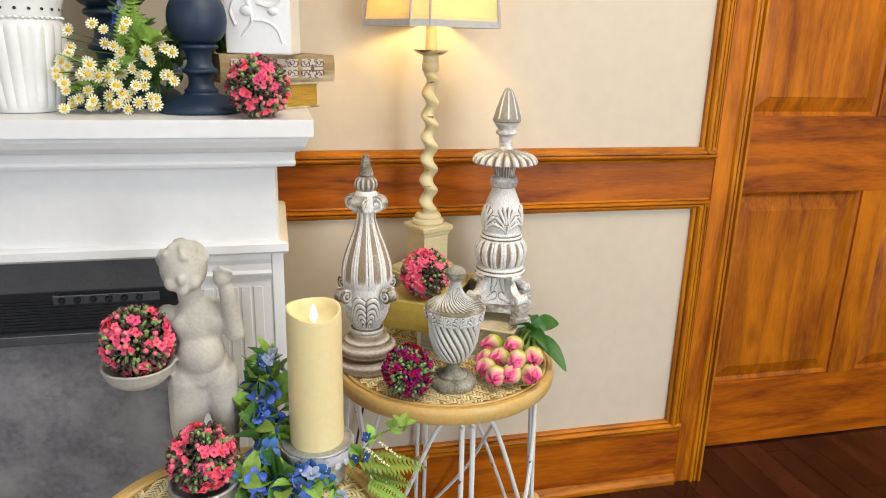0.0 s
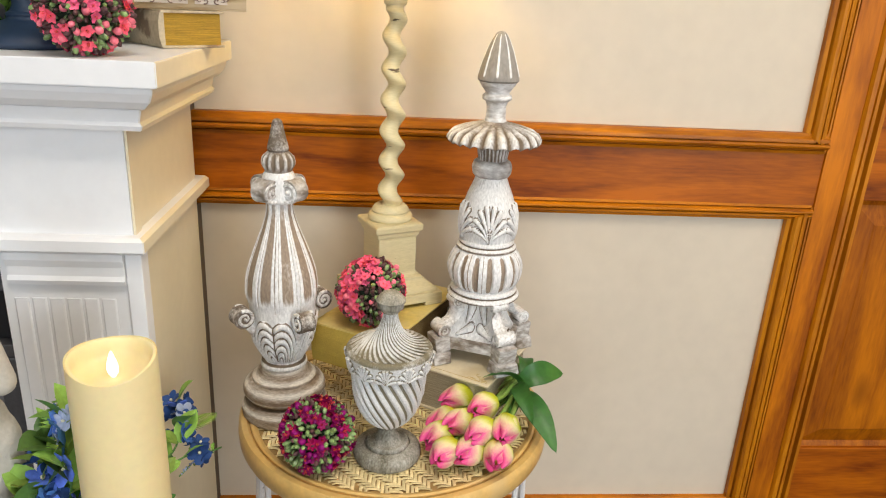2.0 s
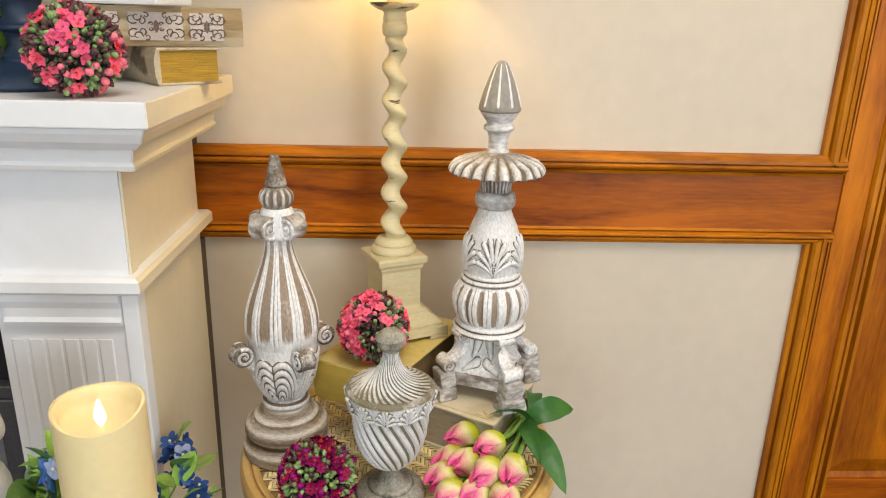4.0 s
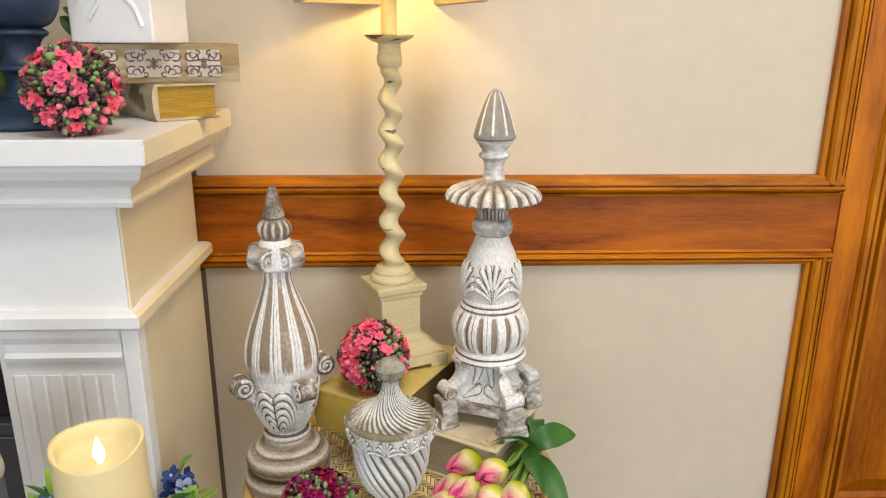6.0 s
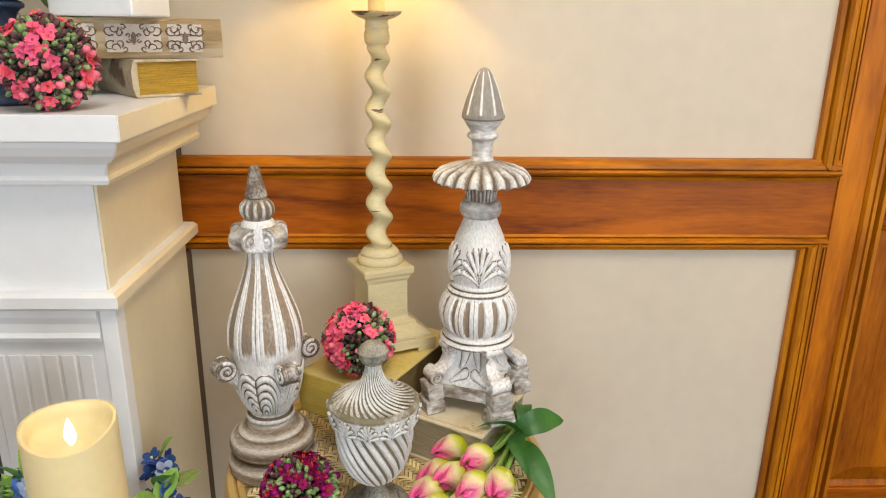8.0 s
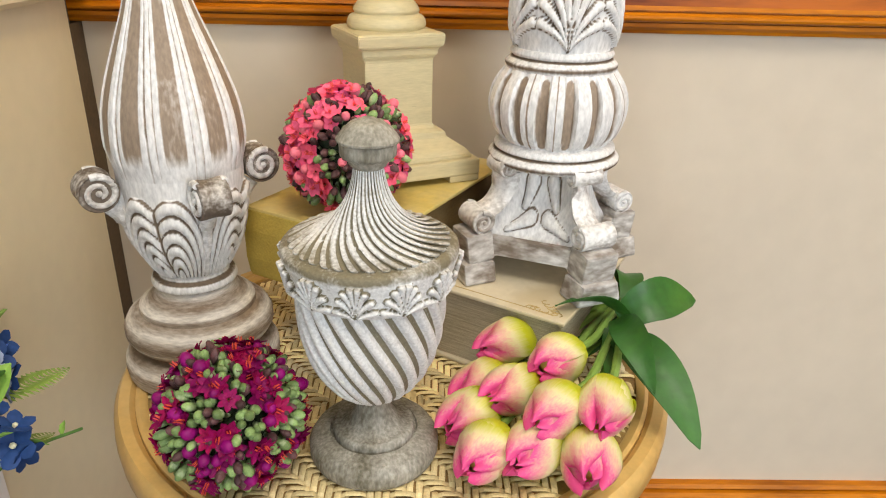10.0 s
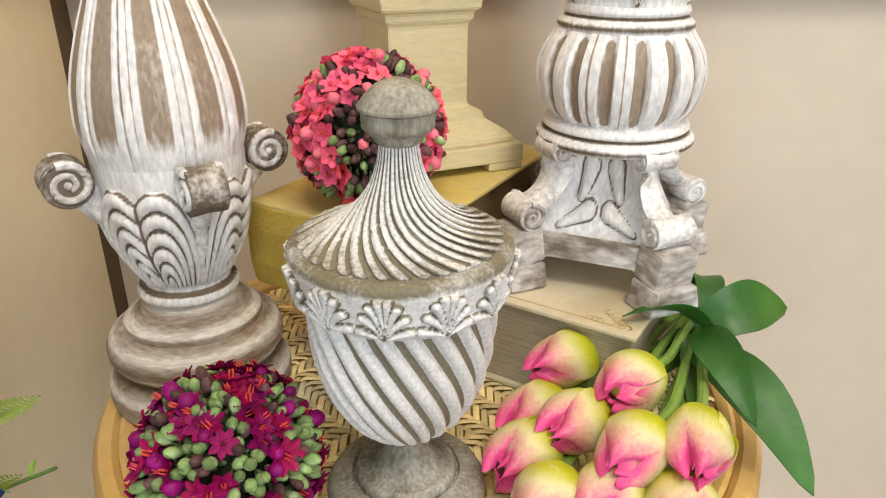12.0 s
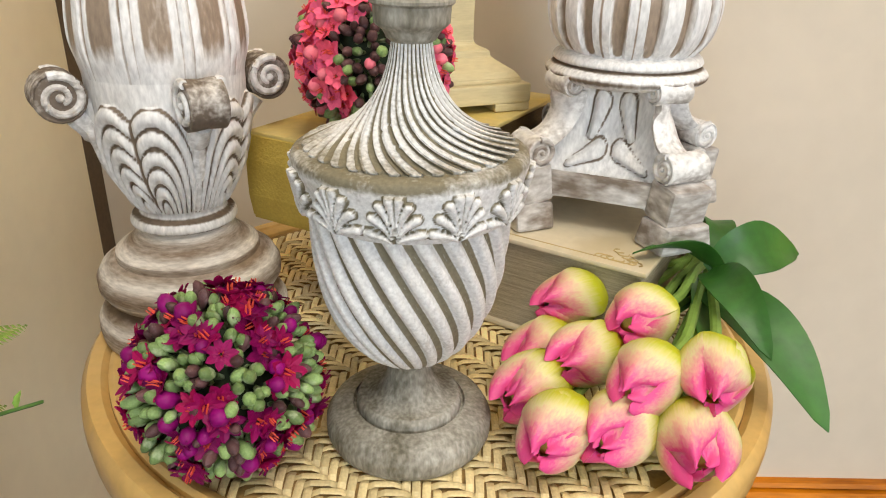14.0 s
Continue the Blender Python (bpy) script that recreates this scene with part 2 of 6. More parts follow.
FLAME.node_tree.nodes["Principled BSDF"].inputs["Emission Color"].default_value = (1, 0.93, 0.82, 1)
FLAME.node_tree.nodes["Principled BSDF"].inputs["Emission Strength"].default_value = 1.6
ZINC = material("galvanised_zinc", (0.45, 0.47, 0.49), 0.45, metal=0.7, scale=22, vary=0.3, spots=(0.65, 0.66, 0.68), spot_scale=16, spot_edge=(0.5, 0.7))
STONE = material("cast_stone", (0.47, 0.445, 0.395), 0.9, scale=22, vary=0.16, bump=0.35, spots=(0.57, 0.55, 0.50), spot_scale=14, spot_edge=(0.5, 0.75))
NAVY = material("navy_matt_paint", (0.012, 0.028, 0.062), 0.5, scale=15, vary=0.15, bump=0.03)
CERAMIC = material("white_glaze", (0.80, 0.80, 0.80), 0.2, scale=10, vary=0.03, bump=0.03)
YELLOW_CLOTH = material("mustard_book_cloth", (0.50, 0.36, 0.065), 0.8, scale=50, vary=0.15, bump=0.4)
YELLOW_TOP = material("rubbed_mustard_cover", (0.64, 0.49, 0.13), 0.6, scale=18, vary=0.2, spots=(0.66, 0.55, 0.26), spot_scale=16, spot_edge=(0.4, 0.7))
PAGES = material("page_edges", (0.44, 0.38, 0.27), 0.9, scale=60, vary=0.5, bump=0.5, stretch=(0.4, 0.4, 14))
GILT = material("gilded_page_edges", (0.46, 0.28, 0.03), 0.5, metal=0.3, scale=60, vary=0.6, bump=0.5, stretch=(0.4, 0.4, 12))
CREAM_COVER = material("cream_cover", (0.66, 0.58, 0.42), 0.6, scale=16, vary=0.1, spots=(0.56, 0.47, 0.3), spot_scale=10)
OLD_COVER = material("aged_tan_cover", (0.31, 0.21, 0.095), 0.7, scale=22, vary=0.25, spots=(0.52, 0.42, 0.27), spot_scale=14, spot_edge=(0.47, 0.60), stretch=(0.5, 0.5, 3))
MARBLED = material("marbled_cover", (0.50, 0.42, 0.29), 0.6, scale=20, vary=0.25, spots=(0.20, 0.14, 0.09), spot_scale=22, spot_edge=(0.54, 0.62))
DAMASK_PANEL = material("pale_damask_panel", (0.56, 0.49, 0.42), 0.7, scale=30, vary=0.15)
DAMASK_INK = material("brown_damask_ink", (0.20, 0.13, 0.1), 0.7, scale=30, vary=0.25)
GOLD_INK = material("faded_gold_ink", (0.45, 0.33, 0.13), 0.6, scale=30, vary=0.25)
# dark brown for the shaded gap behind the mantel
GAP_SHADE = material("mantel_gap_shade", (0.10, 0.065, 0.035), 0.7, scale=22, vary=0.25)
# page edges with the shade on the book's right side put into the brown
SHADED_EDGE = material("shaded_page_edges", (0.15, 0.095, 0.03), 0.8, scale=60, vary=0.4, bump=0.4, stretch=(0.4, 0.4, 12))
BUD_GREEN = material("bud_green", (0.21, 0.31, 0.11), 0.38, scale=120, vary=0.3, per_object=0.4, spots=(0.50, 0.56, 0.36), spot_scale=130, spot_edge=(0.48, 0.66))
BUD_PURPLE = material("bud_purple", (0.105, 0.05, 0.05), 0.38, scale=120, vary=0.3, per_object=0.4, spots=(0.36, 0.26, 0.26), spot_scale=160, spot_edge=(0.5, 0.72))
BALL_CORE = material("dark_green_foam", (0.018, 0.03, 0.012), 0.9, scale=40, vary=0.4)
PINK = material("coral_pink_petal", (0.88, 0.13, 0.235), 0.5, scale=50, vary=0.15, per_object=0.25, hue=0.012, subsurface=0.05)
ROSE = material("soft_pink_bud", (0.82, 0.19, 0.25), 0.45, scale=50, vary=0.15, per_object=0.2)
MAGENTA = material("magenta_petal", (0.24, 0.002, 0.075), 0.5, scale=50, vary=0.2, per_object=0.35, hue=0.02)
VIOLET = material("violet_bud", (0.22, 0.003, 0.12), 0.45, scale=50, vary=0.2, per_object=0.25)
STAMEN = material("red_stamen", (0.75, 0.09, 0.05), 0.5)
LEAF = material("dark_leaf", (0.085, 0.19, 0.04), 0.42, scale=20, vary=0.25, per_object=0.3, hue=0.02, subsurface=0.05)
LEAF_LIGHT = material("light_leaf", (0.25, 0.40, 0.075), 0.5, scale=20, vary=0.25, per_object=0.3, hue=0.02, subsurface=0.05)
BLUE = material("blue_petal", (0.085, 0.20, 0.55), 0.55, scale=30, vary=0.25, per_object=0.4, hue=0.02)
NAVY_PETAL = material("navy_petal", (0.025, 0.065, 0.21), 0.55, scale=30, vary=0.25, per_object=0.3)
PALE_BLUE = material("pale_blue_petal", (0.36, 0.43, 0.62), 0.55, scale=30, vary=0.2, per_object=0.2)
WHITE_PETAL = material("white_petal", (0.82, 0.79, 0.55), 0.55, scale=30, vary=0.08, per_object=0.08, subsurface=0.05)
DAISY_EYE = material("yellow_eye", (0.80, 0.50, 0.03), 0.7, scale=200, vary=0.2)
LACE = material("white_lace", (0.62, 0.62, 0.68), 0.8, scale=90, vary=0.2)
CORD = material("black_flex", (0.02, 0.02, 0.02), 0.5)


for petal_like in (PINK, ROSE, MAGENTA, VIOLET, BUD_GREEN, BUD_PURPLE, BLUE, NAVY_PETAL, PALE_BLUE, WHITE_PETAL, LEAF_LIGHT):
    petal_like.node_tree.nodes["Principled BSDF"].inputs["Specular IOR Level"].default_value = 0.2


# ---- mesh helpers ----
def mesh_of(name, bm, mats, smooth=False):
    me = bpy.data.meshes.new(name)
    bm.to_mesh(me)
    bm.free()
    for mt in (mats if isinstance(mats, (list, tuple)) else [mats]):
        me.materials.append(mt)
    if smooth:
        me.polygons.foreach_set("use_smooth", [len(p.vertices) < 5 for p in me.polygons])
        me.set_sharp_from_angle(angle=radians(38))
    return me


def part(name, bm, mats, parent=None, label="", m=None, smooth=False):
    """Links a bmesh as one mesh object under a thing or a part."""
    ob = new(name, bm if isinstance(bm, bpy.types.Mesh) else mesh_of(name, bm, mats, smooth))
    if parent is not None:
        ob.parent = parent
    if m is not None:
        ob.matrix_basis = m
    if label:
        tagged(ob, label)
    return ob


def thing(name, m, label, category, group="", kind=""):
    return tagged(place(new(name), m), label, category, group, kind)


def place(ob, m):
    ob.matrix_basis = m
    return ob


def box(x0, x1, y0, y1, z0, z1, bevel=0.0, bm=None, segments=2):
    bm2 = bmesh.new()
    bmesh.ops.create_cube(bm2, size=1, matrix=Matrix.Translation(((x0 + x1) / 2, (y0 + y1) / 2, (z0 + z1) / 2)) @ Matrix.Diagonal((x1 - x0, y1 - y0, z1 - z0, 1)))
    if bevel:
        bmesh.ops.bevel(bm2, geom=bm2.edges[:], offset=bevel, segments=segments, affect="EDGES", profile=0.6)
    return join(bm, bm2)


def join(bm, other):
    if bm is None:
        return other
    me = bpy.data.meshes.new("joined")
    other.to_mesh(me)
    other.free()
    bm.from_mesh(me)
    bpy.data.meshes.remove(me)
    return bm


def moved(bm, m):
    bmesh.ops.transform(bm, matrix=m, verts=bm.verts)
    return bm


def curve(points, n):
    """Catmull-Rom through control points of any size, n steps a span."""
    pts = [np.array(p, float) for p in points]
    pts = [2 * pts[0] - pts[1], *pts, 2 * pts[-1] - pts[-2]]
    out = []
    for i in range(1, len(pts) - 2):
        a, b, c, d = pts[i - 1:i + 3]
        for k in range(n):
            t = k / n
            out.append(0.5 * (2 * b + (c - a) * t + (2 * a - 5 * b + 4 * c - d) * t * t + (3 * b - a - 3 * c + d) * t ** 3))
    return out + [pts[-2]]


def lathe(profile, steps=64, shape=None, closed=True, wash=None, spin=None):
    """Turns (radius, height) rows about z. shape(angle, height, radius, row) gives the radius where it is carved;
    wash(angle, height) how much whitewash is left there, 0 to 1, lowered further in cuts to paint in their shade."""
    verts, faces, left = [], [], []
    for i, (r, z) in enumerate(profile):
        for k in range(steps):
            a = 2 * math.pi * k / steps + (spin(z) if spin else 0.0)
            q = shape(a, z, r, i) if shape else r
            verts.append((q * math.cos(a), q * math.sin(a), z))
            left.append(wash(a, z) if wash else (q - r) * 190 + 0.22 if shape else 0.72)
    for i in range(len(profile) - 1):
        for k in range(steps):
            j = (k + 1) % steps
            faces.append((i * steps + k, i * steps + j, (i + 1) * steps + j, (i + 1) * steps + k))
    if closed:
        faces.append(tuple(reversed(range(steps))))
        faces.append(tuple(range((len(profile) - 1) * steps, len(profile) * steps)))
    me = bpy.data.meshes.new("turned")
    me.from_pydata(verts, [], faces)
    me.attributes.new("wash", "FLOAT", "POINT").data.foreach_set("value", left)
    bm = bmesh.new()
    bm.from_mesh(me)
    bpy.data.meshes.remove(me)
    bmesh.ops.recalc_face_normals(bm, faces=bm.faces)
    return bm


def tube(points, radius, sides=8, bm=None, flat=None):
    """A rod along points; radius a number or one for each point; flat: squash of the section (wide, thin)."""
    pts = [Vector(p) for p in points]
    rad = radius if isinstance(radius, (list, tuple)) else [radius] * len(pts)
    out = bmesh.new()
    rings = []
    up = Vector((0.13, 0.21, 0.97))
    for i, p in enumerate(pts):
        d = (pts[min(i + 1, len(pts) - 1)] - pts[max(i - 1, 0)]).normalized()
        side = d.cross(up)
        if side.length < 0.05:
            side = d.cross(Vector((1, 0, 0)))
        side.normalize()
        top = side.cross(d)
        w, h = flat if flat else (1, 1)
        rings.append([out.verts.new(p + (side * math.cos(2 * math.pi * k / sides) * w + top * math.sin(2 * math.pi * k / sides) * h) * rad[i]) for k in range(sides)])
    for a, b in zip(rings, rings[1:]):
        for k in range(sides):
            out.faces.new((a[k], a[(k + 1) % sides], b[(k + 1) % sides], b[k]))
    out.faces.new(rings[0][::-1])
    out.faces.new(rings[-1])
    bmesh.ops.recalc_face_normals(out, faces=out.faces)
    return join(bm, out)


def ball(r, m=None, sub=2, bm=None):
    out = bmesh.new()
    bmesh.ops.create_icosphere(out, subdivisions=sub, radius=r, matrix=m if m is not None else Matrix.Identity(4))
    return join(bm, out)


def extrude(profile, axis, a, b, bm=None):
    """A moulding: profile rows in the two other axes, drawn from a to b along axis 0 (profile y, z), 1 (x, z) or 2 (x, y)."""
    out = bmesh.new()
    def put(s, p):
        v = [p[0], p[1]]
        v.insert(axis, s)
        return out.verts.new(v)
    r0, r1 = [put(a, p) for p in profile], [put(b, p) for p in profile]
    k = len(profile)
    for i in range(k):
        out.faces.new((r0[i], r0[(i + 1) % k], r1[(i + 1) % k], r1[i]))
    out.faces.new(r0[::-1])
    out.faces.new(r1)
    bmesh.ops.recalc_face_normals(out, faces=out.faces)
    return join(bm, out)


# ---- the room ----
WALL_Y, DOOR_Y = 1.625, 1.755
OPEN_A, OPEN_B, OPEN_TOP = 1.175, 2.33, 2.12
XA, XB, YA, CEIL = -2.6, 3.0, -2.5, 2.65


def structure(name, bm, mat, label, smooth=False):
    return tagged(part(name, bm, mat, smooth=smooth), label, name.rstrip("_0123456789"), kind="structure")


bm = box(XA, OPEN_A, WALL_Y, WALL_Y + 0.16, 0, CEIL)
box(OPEN_B, XB, WALL_Y, WALL_Y + 0.16, 0, CEIL, bm=bm)
box(OPEN_A, OPEN_B, WALL_Y, WALL_Y + 0.16, OPEN_TOP, CEIL, bm=bm)
structure("wall_north", bm, WALL, "cream painted wall above and below the wooden chair rail")
structure("wall_west", box(XA - 0.16, XA, YA, WALL_Y + 0.16, 0, CEIL), WALL, "plain cream painted side wall of the room")
structure("wall_east", box(XB, XB + 0.16, YA, WALL_Y + 0.16, 0, CEIL), WALL, "plain cream painted side wall of the room")
# the right-hand opening is added, out of view, for side fill
bm = box(XA, -2.05, YA - 0.16, YA, 0, CEIL)
for a, b in ((-0.55, 1.5), (2.9, XB)):
    box(a, b, YA - 0.16, YA, 0, CEIL, bm=bm)
for a, b, sill in ((-2.05, -0.55, 0.8), (1.5, 2.9, 0.25)):
    box(a, b, YA - 0.16, YA, 0, sill, bm=bm)
    box(a, b, YA - 0.16, YA, 2.3, CEIL, bm=bm)
structure("wall_south", bm, WALL, "plain cream wall with two assumed window openings")
structure("ceiling", box(XA - 0.16, XB + 0.16, YA - 0.16, WALL_Y + 0.3, CEIL, CEIL + 0.12), CEILING, "plain white painted ceiling")
floor = structure("floor", box(XA - 0.16, XB + 0.16, YA - 0.16, WALL_Y + 0.5, -0.1, -0.004), FLOORWOOD, "dark reddish mahogany plank floor")

# chair rail, base and casing: each a run of moulding with its own section
def rail_profile(y, z0, z1, proud):
    h = z1 - z0
    steps = ((0, 0.0), (0.45, 0.0), (0.55, 0.16), (0.32, 0.18), (0.32, 0.23), (0.75, 0.25), (0.96, 0.34), (1.0, 0.42), (0.96, 0.5), (0.55, 0.53), (0.55, 0.58), (0.84, 0.60),
             (0.82, 0.74), (0.55, 0.88), (0.5, 1.0), (0, 1.0))
    return [(y - proud * d, z0 + h * u) for d, u in steps]


def flip(profile, z0, z1):
    return [(y, z0 + z1 - z) for y, z in profile]


RAIL_B, RAIL_T, STILE = 0.829, 0.989, 1.098
rail = thing("chair_rail", pose(0, 0, 0), "varnished cherry chair rail with moulded edges", "chair rail", kind="structure")
part("board", box(XA, STILE, WALL_Y - 0.010, WALL_Y, RAIL_B + 0.027, RAIL_T - 0.036, 0.001), CHERRY_DARK, rail)
part("moulding", extrude(rail_profile(WALL_Y, RAIL_T - 0.037, RAIL_T, 0.026), 0, XA, STILE - 0.003), MOULD_X, rail)
part("moulding", extrude(flip(rail_profile(WALL_Y, RAIL_B, RAIL_B + 0.028, 0.022), RAIL_B, RAIL_B + 0.028), 0, XA, STILE - 0.003), MOULD_X, rail)
base = thing("baseboard", pose(0, 0, 0), "tall varnished cherry baseboard with a moulded cap", "baseboard", kind="structure")
part("board", box(XA, STILE, WALL_Y - 0.012, WALL_Y, 0.0, 0.172, 0.001), CHERRY_X, base)
part("moulding", extrude(flip(rail_profile(WALL_Y, 0.170, 0.207, 0.024), 0.170, 0.207), 0, XA, STILE - 0.003), MOULD_X, base)
part("shoe_moulding", extrude([(WALL_Y - 0.012, 0.0), (WALL_Y - 0.026, 0.0), (WALL_Y - 0.026, 0.012), (WALL_Y - 0.021, 0.024), (WALL_Y - 0.012, 0.029)], 0, XA, STILE - 0.003), MOULD_X, base)

# upright mouldings beside the casing, cut to meet the rails in a mitre
def upright_profile(x0, x1, proud):
    w = x1 - x0
    steps = ((0, 0.0), (0, 0.45), (0.14, 0.58), (0.16, 0.28), (0.21, 0.28), (0.23, 0.72), (0.30, 0.95), (0.40, 1.0), (0.50, 0.95), (0.53, 0.5), (0.58, 0.5), (0.60, 0.82),
             (0.76, 0.76), (0.84, 0.62), (0.86, 0.22), (0.91, 0.22), (0.93, 0.55), (1, 0.55), (1, 0))
    return [(x0 + w * u, WALL_Y - proud * d) for u, d in steps]


casing = thing("door_casing", pose(0, 0, 0), "varnished cherry door casing with stepped mouldings", "door casing", kind="structure")
for z0, z1 in ((0.207, RAIL_B), (RAIL_T, 2.55)):
    bm = extrude(upright_profile(1.053, STILE - 0.002, 0.025), 2, z0, z1)
    for v in bm.verts:
        k = (v.co.x - 1.053)
        if z0 < 0.5 and abs(v.co.z - z0) < 1e-5 or z0 > 0.5 and abs(v.co.z - z0) < 1e-5:
            v.co.z -= k * 0.8
        if z0 < 0.5 and abs(v.co.z - z1) < 1e-5:
            v.co.z += k * 0.6
    part("panel_moulding", bm, MOULD_Z, casing)
part("stile", box(STILE, 1.146, WALL_Y - 0.014, WALL_Y, 0.0, 2.2, 0.001), CHERRY_Z, casing)
part("stile_moulding", extrude([(1.146, WALL_Y), (1.146, WALL_Y - 0.016), (1.149, WALL_Y - 0.022), (1.156, WALL_Y - 0.024), (1.1575, WALL_Y - 0.012), (1.1605, WALL_Y - 0.012), (1.162, WALL_Y - 0.021), (1.168, WALL_Y - 0.021), (1.1695, WALL_Y - 0.011), (1.172, WALL_Y - 0.011), (1.1735, WALL_Y - 0.026), (1.180, WALL_Y - 0.026), (1.183, WALL_Y - 0.02), (1.183, WALL_Y)], 2, 0.0, 2.2), MOULD_Z, casing)
part("jamb", box(OPEN_A, 1.19, WALL_Y + 0.001, WALL_Y + 0.16, 0, OPEN_TOP, 0.001), CHERRY_Z, casing)
part("jamb", box(OPEN_B - 0.015, OPEN_B, WALL_Y + 0.001, WALL_Y + 0.16, 0, OPEN_TOP, 0.001), CHERRY_Z, casing)
part("head", box(OPEN_A - 0.06, OPEN_B + 0.06, WALL_Y - 0.02, WALL_Y - 0.001, OPEN_TOP, OPEN_TOP + 0.09, 0.002), CHERRY_X, casing)

# the door: stiles, rails and six raised panels
door = tagged(place(new("door_1"), pose(1.19, DOOR_Y, 0.006)), "closed cherry six-panel interior door with raised panels", "door", kind="structure")
DW = OPEN_B - 0.015 - 1.19
COLS = ((0.09, 0.52), (0.62, 1.04))
ROWS_Z = ((0.225, 0.825), (1.045, 1.66), (1.76, 1.99))
for a, b in ((0.0, 0.09), (1.04, DW)):
    part("stile", box(a, b, 0, 0.04, 0.0, 2.11, 0.002), CHERRY_Z, door)
for z0, z1, mt in ((0.0, 0.225, CHERRY_X), (0.825, 1.045, CHERRY_DARK), (1.66, 1.76, CHERRY_X), (1.99, 2.11, CHERRY_X)):
    part("rail", box(0.09, 1.04, 0.001, 0.039, z0, z1, 0.002), mt, door)
for z0, z1 in ROWS_Z:
    part("mullion", box(0.52, 0.62, 0.001, 0.039, z0, z1, 0.002), CHERRY_Z, door)
    for a, b in COLS:
        bm = bmesh.new()
        g, d = 0.012, 0.05
        rows = [[bm.verts.new((x, y, z)) for x, z in ((a + k, z0 + k), (b - k, z0 + k), (b - k, z1 - k), (a + k, z1 - k))] for k, y in ((0, 0.010), (g, 0.016), (d, 0.003), (d + 0.003, 0.001))]
        for r0, r1 in zip(rows, rows[1:]):
            for k in range(4):
                bm.faces.new((r0[k], r0[(k + 1) % 4], r1[(k + 1) % 4], r1[k]))
        bm.faces.new(rows[-1])
        bmesh.ops.recalc_face_normals(bm, faces=bm.faces)
        part("panel", bm, CHERRY_Z, door)

# ---- the white fireplace surround ----
MX, MZ = 0.064, 1.103          # its right end and its top
ML = -1.30
fire = thing("fireplace_mantel", pose(0, 0, 0), "white painted fireplace surround with stepped crown and fluted pilasters", "fireplace")
BACK = 1.606


def stepped(profile, name, mat):
    """A crown run round front and both ends: rows of (how far out, height)."""
    bm = bmesh.new()
    rows = []
    for out, z in profile:
        x1, x0, y0 = out, ML - out - 0.004, 1.286 - out
        rows.append([bm.verts.new(c) for c in ((x0, BACK, z), (x0, y0, z), (x1 - 0.004, y0, z), (x1 - 0.004, BACK, z))])
    for r0, r1 in zip(rows, rows[1:]):
        for k in range(4):
            bm.faces.new((r0[k], r0[(k + 1) % 4], r1[(k + 1) % 4], r1[k]))
    bm.faces.new(rows[0][::-1])
    bm.faces.new(rows[-1])
    bmesh.ops.recalc_face_normals(bm, faces=bm.faces)
    bmesh.ops.bevel(bm, geom=[e for e in bm.edges if e.calc_face_angle(0) > 1.2], offset=0.0012, segments=2, affect="EDGES")
    bm.normal_update()
    # faces turned to either end take the warmer cream
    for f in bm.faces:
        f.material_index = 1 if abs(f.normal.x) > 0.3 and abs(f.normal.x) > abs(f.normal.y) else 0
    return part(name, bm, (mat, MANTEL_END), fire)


stepped([(0.066, 1.074), (0.066, MZ)], "shelf", MANTEL)
stepped([(0.036, 1.046), (0.042, 1.047), (0.052, 1.056), (0.057, 1.066), (0.058, 1.0735)], "crown_cove", MANTEL)
stepped([(0.016, 1.020), (0.034, 1.020), (0.036, 1.026), (0.032, 1.030), (0.036, 1.0455)], "crown_bed", MANTEL)
part("frieze", box(ML + 0.004, -0.004, 1.286, 1.31, 0.862, 1.0195, 0.001), MANTEL, fire)
part("side_panel", box(-0.022, -0.0045, 1.3105, 1.590, 0.0, 1.0195, 0.001), MANTEL_END, fire, "cream end board")
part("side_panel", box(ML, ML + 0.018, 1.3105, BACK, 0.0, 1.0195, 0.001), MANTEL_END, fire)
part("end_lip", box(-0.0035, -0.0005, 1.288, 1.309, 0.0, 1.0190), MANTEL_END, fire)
stepped([(0.003, 0.857), (0.012, 0.857), (0.018, 0.862), (0.018, 0.876), (0.012, 0.880), (0.003, 0.880)], "lintel_moulding", MANTEL)
for x0, x1 in ((-0.176, 0.0), (ML, ML + 0.176)):
    pil = part("pilaster", box(x0, x1, 1.289, 1.309, 0.0, 0.8565, 0.001), MANTEL, fire)
    part("capital", extrude([(1.289, 0.812), (1.281, 0.812), (1.279, 0.818), (1.282, 0.824), (1.282, 0.836), (1.278, 0.846), (1.278, 0.8563), (1.289, 0.8563)], 0, x0 + 0.012, x1 - 0.018), MANTEL, pil)
    part("edge_strip", box(x1 - 0.017, x1 + 0.004, 1.284, 1.3095, 0.0, 0.8564, 0.0015), MANTEL, pil)
    for k in range(6):
        c = x0 + 0.022 + k * 0.022
        part("flute", extrude([(c - 0.009, 1.2887), (c - 0.009, 1.2876), (c - 0.0075, 1.2864), (c + 0.0075, 1.2864), (c + 0.009, 1.2876), (c + 0.009, 1.2887)], 2, 0.08, 0.79), MANTEL, pil)
# added dark strips that stand for the shade between mantel and wall
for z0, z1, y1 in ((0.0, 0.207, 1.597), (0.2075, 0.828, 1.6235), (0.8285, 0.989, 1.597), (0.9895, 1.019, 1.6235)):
    part("back_board", box(ML + 0.02, -0.007, 1.591, y1, z0, z1), GAP_SHADE, fire, "dark strip added for the shaded gap")
